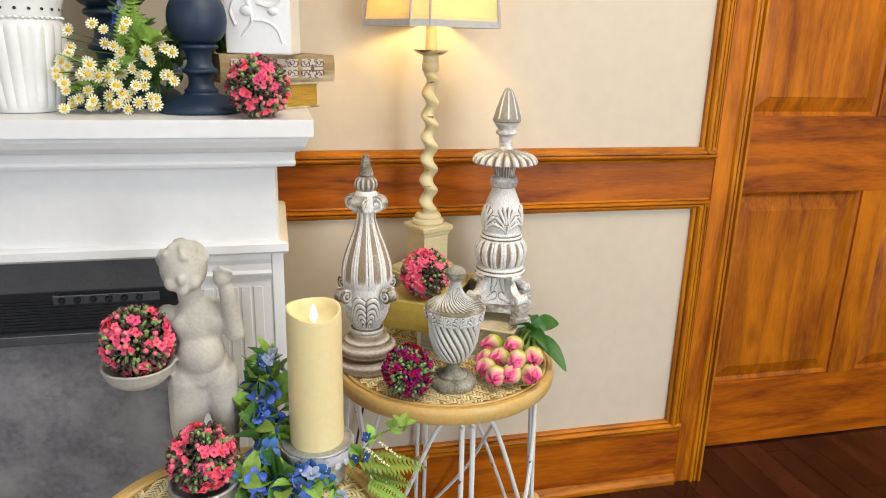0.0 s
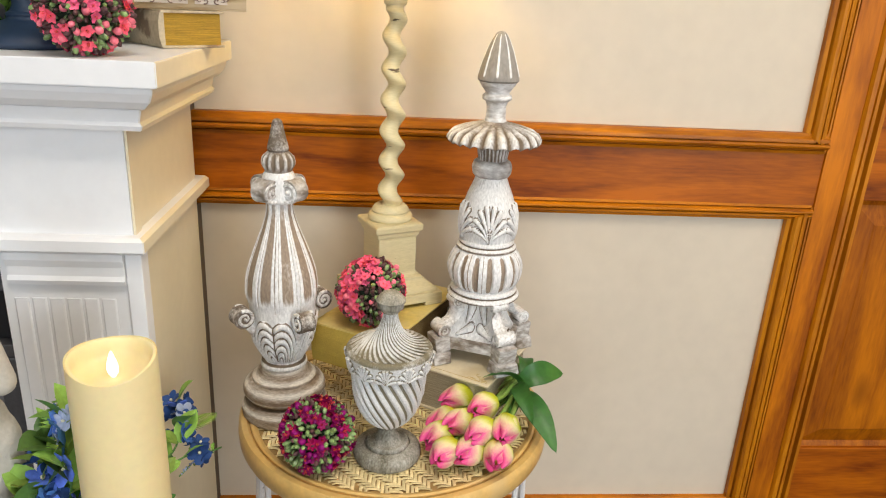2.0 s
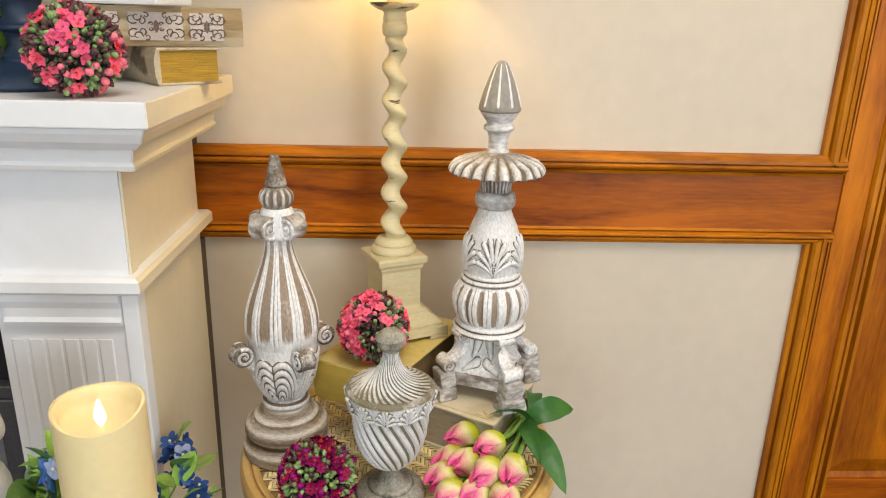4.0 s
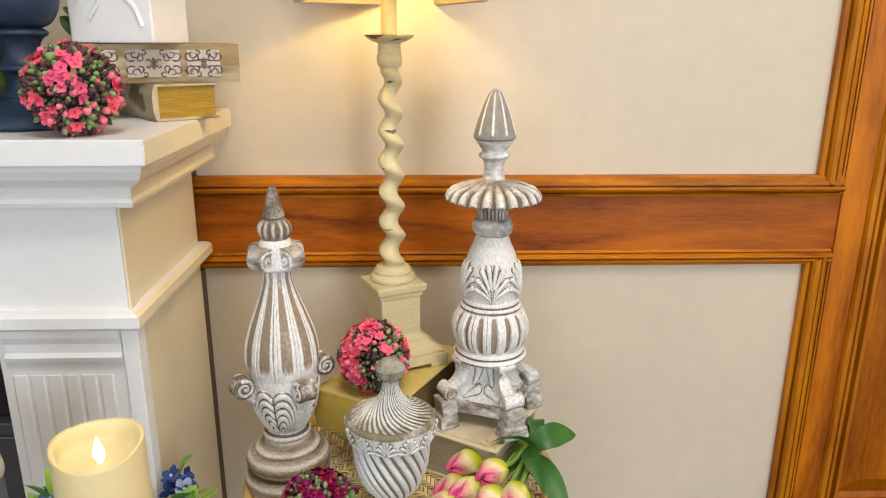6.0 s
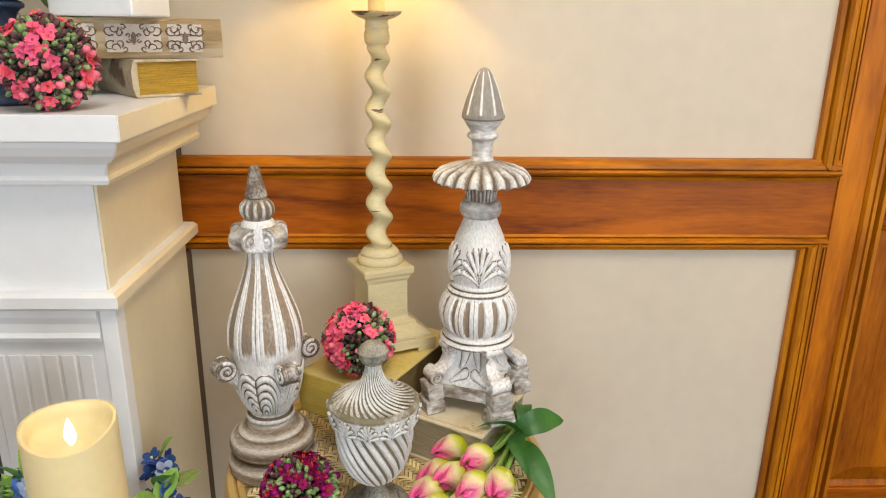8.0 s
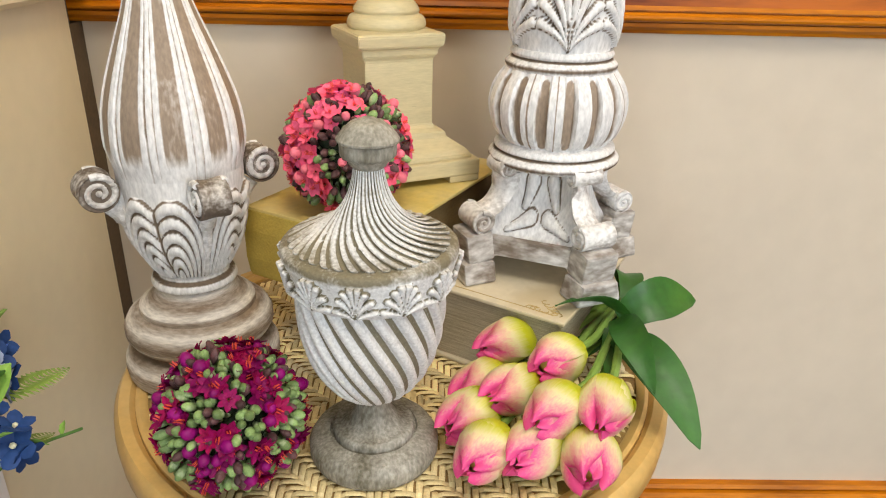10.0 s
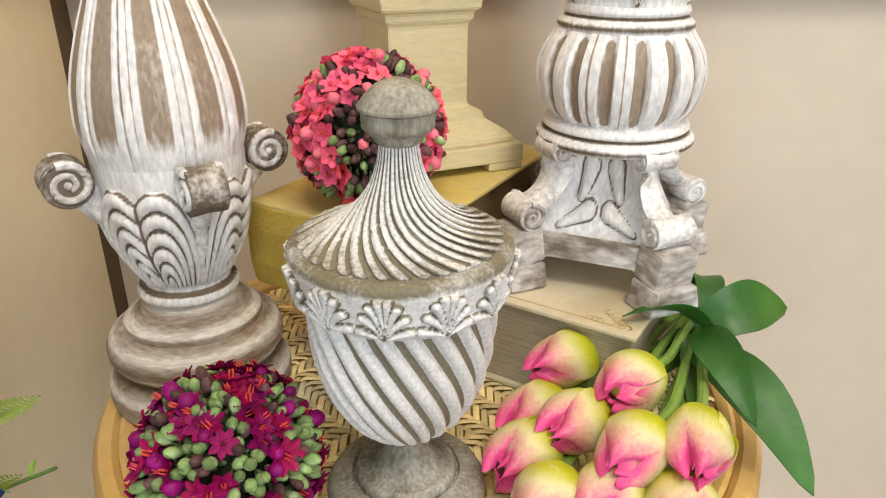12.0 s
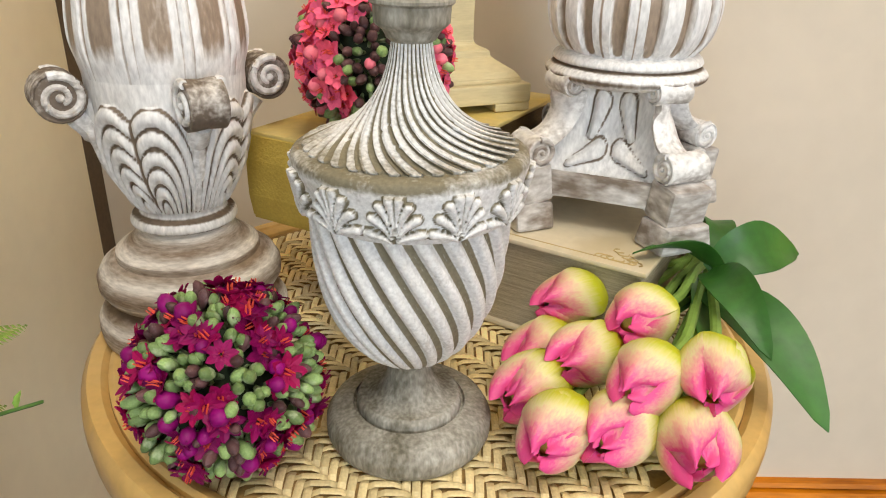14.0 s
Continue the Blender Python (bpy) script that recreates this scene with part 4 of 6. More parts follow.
    part("bulb", lathe(rows_of([(0.043, 0.117), (0.0515, 0.130), (0.0545, 0.150), (0.052, 0.166), (0.045, 0.180)], 8), 252, bulb, wash=lambda a, h: 1.05 - 1.0 * smoothstep(0.15, 0.40, math.cos(a * 16) * math.sin(max(0, min(1, (h - 0.121) / 0.056)) * math.pi) ** 0.3) - 1.1 * smoothstep(-0.985, -0.997, math.cos(a * 16))), WASH_BODY, t, smooth=True)
    part("upper_ring", lathe(rows_of([(0.041, 0.177), (0.045, 0.180), (0.0462, 0.184), (0.043, 0.1875), (0.0405, 0.189), (0.0425, 0.192), (0.041, 0.196)], 6), 96, wash=lambda a, h: 0.85 - 0.75 * math.exp(-((h - 0.183) / 0.0022) ** 2) - 1.0 * math.exp(-((h - 0.189) / 0.0011) ** 2)), WASH, t, smooth=True)

    def vase(a, h, r, i):
        v = (h - 0.196) / 0.060
        q = 0
        for k in range(5):
            d = (a - radians(72 * k) + math.pi) % (2 * math.pi) - math.pi
            q = max(q, leaf_at(VASE_LEAF[0], d / 0.628, v))
        return r + 0.0046 * q * (1 if v < 1 else 0)

    def vase_wash_shade(a, h):
        v = (h - 0.196) / 0.060
        cut = 0.0
        for k in range(5):
            d = (a - radians(72 * k) + math.pi) % (2 * math.pi) - math.pi
            cut = max(cut, leaf_at(VASE_LEAF[1], d / 0.628, v))
        # cuts lose whitewash and take painted groove shade; paler white higher up
        return 0.95 - 1.25 * cut - 0.25 * smoothstep(0.262, 0.285, h)
    part("leafy_vase", lathe(rows_of([(0.0385, 0.194), (0.0415, 0.215), (0.0405, 0.238), (0.0350, 0.262), (0.0275, 0.280), (0.0225, 0.294)], 12), 340, vase, wash=vase_wash_shade), WASH, t, smooth=True)
    part("neck_ring", lathe(rows_of([(0.022, 0.291), (0.0275, 0.295), (0.0298, 0.305), (0.0275, 0.314), (0.0225, 0.317)], 5), 64), WASH_GREY, t, smooth=True)
    part("fluted_neck", lathe(rows_of([(0.0205, 0.315), (0.0215, 0.325), (0.0245, 0.340), (0.031, 0.352), (0.040, 0.358)], 6), 192, lambda a, h, r, i: r * (1 + 0.045 * math.cos(a * 24))), WASH, t, smooth=True)

    def dish(a, h, r, i):
        w = smoothstep(0.020, 0.066, r)
        return r * (1 + 0.055 * w * (abs(math.cos(a * 11)) - 0.4))
    bm = lathe(rows_of([(0.022, 0.350), (0.042, 0.352), (0.056, 0.350), (0.0655, 0.344), (0.0675, 0.347), (0.061, 0.357), (0.046, 0.364), (0.030, 0.370), (0.0165, 0.374)], 6), 264, dish)
    for v in bm.verts:
        r = math.hypot(v.co.x, v.co.y)
        a = math.atan2(v.co.y, v.co.x)
        v.co.z += 0.0045 * smoothstep(0.02, 0.06, r) * (abs(math.cos(a * 11)) - 0.5)
    part("scalloped_dish", bm, WASH, t, smooth=True)
    part("neck", lathe(rows_of([(0.0175, 0.371), (0.0145, 0.380), (0.0140, 0.394), (0.0165, 0.402), (0.0210, 0.405), (0.0212, 0.410), (0.0175, 0.413), (0.0180, 0.416), (0.024, 0.424), (0.0275, 0.431)], 4), 64), WASH_GREY, t, smooth=True)
    rib = lambda a: math.exp(-((1 - math.cos(a * 9)) / 0.16) ** 2)
    part("cone", lathe(sharp([(0.0275, 0.430), (0.0300, 0.4325), (0.0296, 0.4365), (0.0245, 0.455), (0.0190, 0.472), (0.0128, 0.487), (0.0085, 0.4945), (0.0045, 0.498), (0.001, 0.499)], 5), 216,
                       lambda a, h, r, i: r * (1 + (0.055 * rib(a) if 0.4375 < h < 0.494 else 0)), wash=lambda a, h: rib(a) if 0.438 < h < 0.495 else 0.1), CONE_GREY, t, smooth=True)
    return t


tiered_finial(0.471, 1.431, 0.6455, -22)


def urn(x, y, z, turn):
    t = thing("lidded_urn", pose(x, y, z, 0, 0, turn), "small lidded urn with swirled fluting, whitewashed grey resin", "urn")
    twist = lambda a, h, k, n: math.cos(n * a + h * k)
    part("foot", lathe(sharp([(0.0455, 0.0), (0.0472, 0.004), (0.0472, 0.011), (0.0440, 0.0165), (0.037, 0.0195), (0.0320, 0.0202), (0.0312, 0.0180), (0.0298, 0.0180), (0.0294, 0.0236), (0.0278, 0.0256), (0.0235, 0.0262), (0.0180, 0.0292), (0.0130, 0.037), (0.0112, 0.045), (0.0135, 0.0505)], 3), 96, wash=lambda a, h: 0.4), URN_RAW, t, smooth=True)

    def bowl(a, h, r, i):
        f = smoothstep(0.050, 0.060, h)
        c = twist(a, h, 255, 22)
        return r * (1 + f * 0.042 * (abs(c) ** 0.4 if c > -0.35 else -1.1 * abs(c) ** 0.4) - f * 0.012)
    part("bowl", lathe(rows_of([(0.011, 0.049), (0.022, 0.0545), (0.033, 0.066), (0.042, 0.083), (0.0475, 0.104), (0.0495, 0.128), (0.0500, 0.146)], 11), 352, bowl, wash=lambda a, h: 1.0 - 1.2 * smoothstep(0.42, 0.80, -twist(a, h, 255, 22)) + 0.5 * smoothstep(0.90, 0.97, -twist(a, h, 255, 22)) * (math.sin(h * 3400) > 0.2), spin=lambda h: -h * 255 / 22), URNWASH, t, smooth=True)

    def band(a, h, r, i):
        v = (h - 0.1405) / 0.0235
        return r + 0.0036 * leaf_at(BAND_LEAF[0], ((a * 12 / (2 * math.pi)) % 1 - 0.5) * 2, v)

    def band_wash_shade(a, h):
        # leaf cuts hold rubbed ground plus painted shade; olive above the leaves
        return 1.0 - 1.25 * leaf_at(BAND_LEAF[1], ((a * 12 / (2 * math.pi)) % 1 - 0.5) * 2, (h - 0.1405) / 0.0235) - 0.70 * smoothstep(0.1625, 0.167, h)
    part("leaf_band", lathe(rows_of([(0.0492, 0.1392), (0.0512, 0.1396), (0.0532, 0.1430), (0.0546, 0.1500), (0.0563, 0.1575), (0.0580, 0.1640), (0.0575, 0.1685), (0.0545, 0.1705), (0.0515, 0.1712), (0.0480, 0.1716)], 8), 450, band, wash=band_wash_shade), URNWASH, t, smooth=True)

    def lid_bend(h):
        return 0.88 * (1 - (1 - min(max((h - 0.1722) / 0.0483, 0), 1)) ** 3)

    def lid_turn(a, h):
        return math.cos(34 * (a + lid_bend(h)))

    def lid(a, h, r, i):
        c = lid_turn(a, h)
        f = (1 - smoothstep(0.214, 0.222, h)) * smoothstep(0.1700, 0.173, h)
        return r * (1 + f * 0.050 * (abs(c) ** 0.4 if c > -0.5 else -abs(c) ** 0.5))
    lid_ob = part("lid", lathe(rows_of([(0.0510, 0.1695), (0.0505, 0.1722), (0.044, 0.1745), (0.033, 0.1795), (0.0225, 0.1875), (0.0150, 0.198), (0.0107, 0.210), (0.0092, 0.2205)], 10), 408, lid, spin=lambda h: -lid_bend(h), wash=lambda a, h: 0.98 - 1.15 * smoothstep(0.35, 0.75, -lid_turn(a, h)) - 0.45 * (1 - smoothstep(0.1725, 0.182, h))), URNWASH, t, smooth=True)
    part("knob", lathe(sharp([(0.0095, 0.219), (0.0115, 0.2205), (0.0135, 0.2240), (0.0168, 0.2265), (0.0176, 0.2275), (0.0180, 0.2350), (0.0196, 0.2362), (0.0197, 0.2376), (0.0180, 0.2400), (0.0150, 0.2436), (0.0105, 0.2475), (0.004, 0.250), (0.001, 0.2502)], 3), 64), URN_RAW, lid_ob, smooth=True)
    return t


urn(0.3255, 1.255, TOP + 0.002, 10)


def table_lamp(x, y, z, turn):
    t = thing("table_lamp", pose(x, y, z, 0, 0, turn), "cream painted barley-twist table lamp with a pale linen shade, lit", "lamp")
    part("foot", box(-0.067, 0.067, -0.067, 0.067, 0.006, 0.021, 0.002), CREAM, t)
    for sx in (-1, 1):
        for sy in (-1, 1):
            part("foot_pad", box(sx * 0.0515 - 0.0150, sx * 0.0515 + 0.0150, sy * 0.0515 - 0.0150, sy * 0.0515 + 0.0150, 0.0, 0.0062, 0.001), CREAM, t)
    bm = bmesh.new()
    rows = []
    for half, h in ((0.061, 0.0205), (0.061, 0.024), (0.057, 0.029), (0.049, 0.034), (0.043, 0.038), (0.042, 0.043), (0.0345, 0.046), (0.0325, 0.049), (0.0325, 0.108), (0.0335, 0.111), (0.0355, 0.1125), (0.036, 0.118), (0.0400, 0.121), (0.0410, 0.130), (0.0395, 0.132), (0.030, 0.1335)):
        rows.append([bm.verts.new((sx * half, sy * half, h)) for sx, sy in ((-1, -1), (1, -1), (1, 1), (-1, 1))])
    for a, b in zip(rows, rows[1:]):
        for k in range(4):
            bm.faces.new((a[k], a[(k + 1) % 4], b[(k + 1) % 4], b[k]))
    bm.faces.new(rows[0][::-1])
    bm.faces.new(rows[-1])
    bmesh.ops.recalc_face_normals(bm, faces=bm.faces)
    bmesh.ops.bevel(bm, geom=bm.edges[:], offset=0.0008, segments=2, affect="EDGES")
    part("pedestal", bm, CREAM, t)
    part("collar", lathe(rows_of([(0.034, 0.133), (0.036, 0.137), (0.034, 0.143), (0.029, 0.146), (0.030, 0.149), (0.0265, 0.155), (0.0225, 0.158)], 4), 64), CREAM, t, smooth=True)

    # barley twist: two strands wound round each other
    bm = bmesh.new()
    rows, n, steps = [], 180, 32
    z0, z1 = 0.155, 0.462
    for i in range(n + 1):
        h = z0 + (z1 - z0) * i / n
        w = 1 - 0.16 * i / n
        phase = -(h - z0) / 0.0470 * 2 * math.pi
        fade = smoothstep(z0, z0 + 0.012, h) * (1 - smoothstep(z1 - 0.014, z1, h))
        ox, oy = 0.0060 * w * fade * math.cos(phase), 0.0060 * w * fade * math.sin(phase)
        row = []
        for k in range(steps):
            a = 2 * math.pi * k / steps
            r = 0.0156 * w
            row.append(bm.verts.new((ox + r * math.cos(a), oy + r * math.sin(a), h)))
        rows.append(row)
    for a, b in zip(rows, rows[1:]):
        for k in range(steps):
            bm.faces.new((a[k], a[(k + 1) % steps], b[(k + 1) % steps], b[k]))
    bmesh.ops.recalc_face_normals(bm, faces=bm.faces)
    part("twisted_column", bm, CREAM, t, smooth=True)
    part("candle_cup", lathe(rows_of([(0.0155, 0.460), (0.0175, 0.464), (0.0185, 0.474), (0.0165, 0.480), (0.0172, 0.484), (0.0160, 0.490), (0.0175, 0.494), (0.026, 0.497), (0.034, 0.502), (0.0355, 0.505), (0.033, 0.505), (0.012, 0.503)], 4), 64), CREAM, t, smooth=True)
    part("candle_sleeve", lathe([(0.0117, 0.502), (0.0120, 0.506), (0.0115, 0.56), (0.006, 0.561)], 32), WAX, t, smooth=True)
    part("bulb_glass", moved(ball(0.022, sub=3), pose(0, 0, 0.605) @ Matrix.Diagonal((1, 1, 1.25, 1))), FLAME, t, smooth=True)
    # square shade with cut corners
    def ring(half, h, cut=0.24):
        c = half * cut
        return [(-half + c, -half, h), (half - c, -half, h), (half, -half + c, h), (half, half - c, h), (half - c, half, h), (-half + c, half, h), (-half, half - c, h), (-half, -half + c, h)]
    def skirt(levels):
        bm = bmesh.new()
        rr = [[bm.verts.new(p) for p in ring(a, h)] for a, h in levels]
        for a, b in zip(rr, rr[1:]):
            for k in range(8):
                bm.faces.new((a[k], a[(k + 1) % 8], b[(k + 1) % 8], b[k]))
        bmesh.ops.recalc_face_normals(bm, faces=bm.faces)
        return bm
    shade = part("shade", skirt([(0.112, 0.552), (0.108, 0.57), (0.094, 0.76), (0.0925, 0.76), (0.1065, 0.57), (0.1105, 0.552), (0.112, 0.552)]), SHADE, t, "linen shade with cut corners")
    part("shade_trim", skirt([(0.1135, 0.550), (0.1115, 0.563), (0.1125, 0.563), (0.1145, 0.550), (0.1135, 0.550)]), SHADE_TRIM, shade, "grey braid")
    for k in range(8):
        p, q = ring(0.1135, 0.552)[k], ring(0.095, 0.76)[k]
        part("seam", tube([p, q], 0.0022, 6), SHADE_TRIM, shade)
    return t


LAMP_Z = 0.7105
table_lamp(0.3225, 1.507, LAMP_Z, 24)


# ---- books ----
def book(x, y, z, turn, w, d, h, cover, pages, label, spine="front", top=None, category="book"):
    """A closed book, its spine along its own x at y 0 ('front') or at x 0 ('left'), pages between two boards."""
    t = thing("book", pose(x, y, z, 0, 0, turn), label, category, "stacked old books")
    b, o = 0.0035, 0.004
    part("board", box(0, w, 0, d, 0, b, 0.0012), cover, t)
    part("board", box(0, w, 0, d, h - b, h, 0.0012), top or cover, t)
    if spine == "front":
        part("page_block", box(o, w - o, b, d - o, b + 0.0002, h - b - 0.0002), pages, t)
        part("spine", extrude([(0.004, 0.0002), (-0.001, 0.003), (-0.004, h * 0.3), (-0.004, h * 0.7), (-0.001, h - 0.003), (0.004, h - 0.0002)], 0, 0.0004, w - 0.0004), cover, t)
    else:
        part("page_block", box(b, w - o, o, d - o, b + 0.0002, h - b - 0.0002), pages, t)
        part("spine", extrude([(0.004, 0.0002), (-0.001, 0.003), (-0.004, h * 0.3), (-0.004, h * 0.7), (-0.001, h - 0.003), (0.004, h - 0.0002)], 1, 0.0004, d - 0.0004), cover, t)
    return t


b2 = book(0.472 - 0.215 * math.cos(radians(-32)), 1.318 - 0.215 * math.sin(radians(-32)), TOP + 0.002, -32, 0.215, 0.155, 0.071, CREAM_COVER, PAGES, "thick old book with a cream cover and rough page edges", spine="left")
for dx, dy, n in ((0.0, 0.0, 7), (0.0, 0.0, 5)):
    for k in range(n):
        a = k * 0.9
        part("gilt_scroll", tube([(0.205 - 0.004 * k - 0.004 * math.cos(q * 0.8 + a), 0.010 + (0.0035 * k if n == 5 else 0) + 0.003 * math.sin(q * 0.8 + a), 0.0712) for q in range(6)], 0.0005, 4), GOLD_INK, b2)
part("gilt_line", box(0.02, 0.185, 0.0075, 0.0083, 0.0709, 0.0713), GOLD_INK, b2)
book(0.208, 1.397, TOP + 0.0735, -30, 0.136, 0.232, 0.0645, YELLOW_CLOTH, SHADED_EDGE, "worn mustard-yellow cloth book lying flat under the lamp", top=YELLOW_TOP)

ba = book(0.020, 1.392, MZ + 0.0005, 40, 0.088, 0.15, 0.048, MARBLED, GILT, "old marbled book with gilded page edges on the mantel", spine="left")
BB = 20
bb = book(0.117 - 0.225 * math.cos(radians(BB)), 1.457 - 0.225 * math.sin(radians(BB)), MZ + 0.049, BB, 0.225, 0.125, 0.0505, OLD_COVER, PAGES, "aged tan book with a damask-patterned spine on the mantel")
for c, w in ((0.045, 0.05), (0.115, 0.066), (0.178, 0.042)):
    panel = part("damask_panel", box(c - w / 2, c + w / 2, -0.0048, -0.0035, 0.008, 0.043), DAMASK_PANEL, bb, "faded damask panel")
    rng = random.Random(int(c * 1000))
    for sx in (-1, 1):
        for sz in (-1, 1):
            for k in range(5):
                r0 = 0.003 + 0.0011 * k
                cx_, cz_ = c + sx * w * (0.09 + 0.085 * k), 0.0255 + sz * (0.003 + 0.0105 * abs(math.sin(k * 1.4)))
                part("ink_curl", tube([(cx_ + sx * r0 * math.cos(q * 0.7 + k) * (1 - q * 0.09), -0.0051, cz_ + sz * r0 * math.sin(q * 0.7 + k) * (1 - q * 0.09)) for q in range(9)], [0.0019 - 0.00015 * q for q in range(9)], 4, flat=(1, 0.5)), DAMASK_INK, panel)
    part("ink_flower", moved(ball(1, sub=1), pose(c, -0.0047, 0.0255) @ Matrix.Diagonal((0.004, 0.0008, 0.009, 1))), DAMASK_INK, panel)


# ---- flower balls ----
def petal_star(r, petals, mats, cup=0.35, wide=0.62):
    """An open little flower facing +z: pointed, cupped petals and a few stamens."""
    bm = bmesh.new()
    for k in range(petals):
        a = 2 * math.pi * k / petals
        c, s = math.cos(a), math.sin(a)
        rows = []
        for u, w, h in ((0.08, 0.10, 0.0), (0.45, wide * 0.5, 0.10), (0.75, wide * 0.42, 0.30), (1.0, 0.03, 0.38)):
            row = []
            for v in (-1, 0, 1):
                px_, py_, pz_ = u * r, v * w * r, (h * cup * 1.6 + (0.07 if v else 0)) * r
                row.append(bm.verts.new((px_ * c - py_ * s, px_ * s + py_ * c, pz_)))
            rows.append(row)
        for p, q in zip(rows, rows[1:]):
            for i in range(2):
                bm.faces.new((p[i], p[i + 1], q[i + 1], q[i]))
    at = len(bm.faces)
    for k in range(3):
        a = 2.1 * k
        bmesh.ops.create_cone(bm, segments=4, radius1=r * 0.06, radius2=r * 0.03, depth=r * 0.5, matrix=pose(math.cos(a) * r * 0.12, math.sin(a) * r * 0.12, r * 0.3))
    bm.faces.ensure_lookup_table()
    for f in bm.faces[at:]:
        f.material_index = 1
    return mesh_of("flower", bm, mats)


def bud_mesh(name, r, length, mats, stem=0.006):
    bm = bmesh.new()
    bmesh.ops.create_icosphere(bm, subdivisions=2, radius=1, matrix=pose(0, 0, length * 0.5) @ Matrix.Diagonal((r, r, length * 0.5, 1)))
    for v in bm.verts:
        t = v.co.z / length
        k = (0.50 + 0.50 * smoothstep(0.0, 0.62, t)) * (1 + 0.12 * math.cos(4 * math.atan2(v.co.y, v.co.x)) * smoothstep(0.45, 0.9, t))
        v.co.x *= k
        v.co.y *= k
    at = len(bm.faces)
    bmesh.ops.create_cone(bm, segments=5, radius1=r * 0.35, radius2=r * 0.5, depth=stem, matrix=pose(0, 0, -stem * 0.4))
    bm.faces.ensure_lookup_table()
    for f in bm.faces[at:]:
        f.material_index = 1
    return mesh_of(name, bm, mats, True)


STAR_PINK = petal_star(0.0076, 5, (PINK, STAMEN), wide=0.85)
STAR_DARK = petal_star(0.0092, 7, (MAGENTA, STAMEN), wide=0.55)
CLOSED_PINK = bud_mesh("closed_flower", 0.0043, 0.0120, (ROSE, BUD_GREEN))
CLOSED_DARK = bud_mesh("closed_flower", 0.0045, 0.0130, (VIOLET, BUD_GREEN))
BUD_A = bud_mesh("bud", 0.0031, 0.0120, (BUD_GREEN, BUD_GREEN), 0.009)
BUD_B = bud_mesh("bud", 0.0030, 0.0122, (BUD_PURPLE, BUD_GREEN), 0.009)


def flower_ball(x, y, z, r, label, seed, dark=False):
    t = thing("flower_ball", pose(x, y, z), label, "artificial flowers", "flower balls")
    rng = random.Random(seed)
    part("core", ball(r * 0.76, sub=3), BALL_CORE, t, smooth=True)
    n = 560
    for i in range(n):
        h = 1 - 2 * (i + 0.5) / n
        a = i * 2.399963 + rng.uniform(-0.05, 0.05)
        d = Vector((math.sqrt(1 - h * h) * math.cos(a), math.sqrt(1 - h * h) * math.sin(a), h))
        d = (d + Vector([rng.uniform(-0.06, 0.06) for _ in range(3)])).normalized()
        v = noise.noise(d * 2.7 + Vector((seed, 0, 0)))
        turn = d.to_track_quat("Z", "Y").to_matrix().to_4x4() @ pose(0, 0, 0, rng.uniform(-24, 24), rng.uniform(-24, 24), rng.uniform(0, 360))
        size = rng.uniform(0.85, 1.2)
        if v > (0.12 if dark else 0.14):
            if rng.random() < 0.88:
                me, base, name = (STAR_DARK if dark else STAR_PINK), r * 1.00, "flower"
            else:
                me, base, name = (CLOSED_DARK if dark else CLOSED_PINK), r * 0.86, "closed_flower"
        elif rng.random() < 0.06:
            me, base, name = (CLOSED_DARK if dark else CLOSED_PINK), r * 0.86, "closed_flower"
        else:
            me, base, name = (BUD_A if rng.random() < (0.72 if dark else 0.34) else BUD_B), r * 0.85, "bud"
        part(name, me, None, t, m=Matrix.Translation(d * base * rng.uniform(0.93, 1.05)) @ turn @ Matrix.Scale(size, 4))
    return t


flower_ball(0.296, 1.395, LAMP_Z + 0.0520, 0.0485, "coral pink flower ball resting on the yellow book", 3)
flower_ball(0.2315, 1.229, TOP + 0.0520, 0.0465, "dark magenta flower ball with green buds on the table", 8, True)
flower_ball(-0.026, 1.266, MZ + 0.051, 0.0482, "coral pink flower ball on the white mantel", 14)


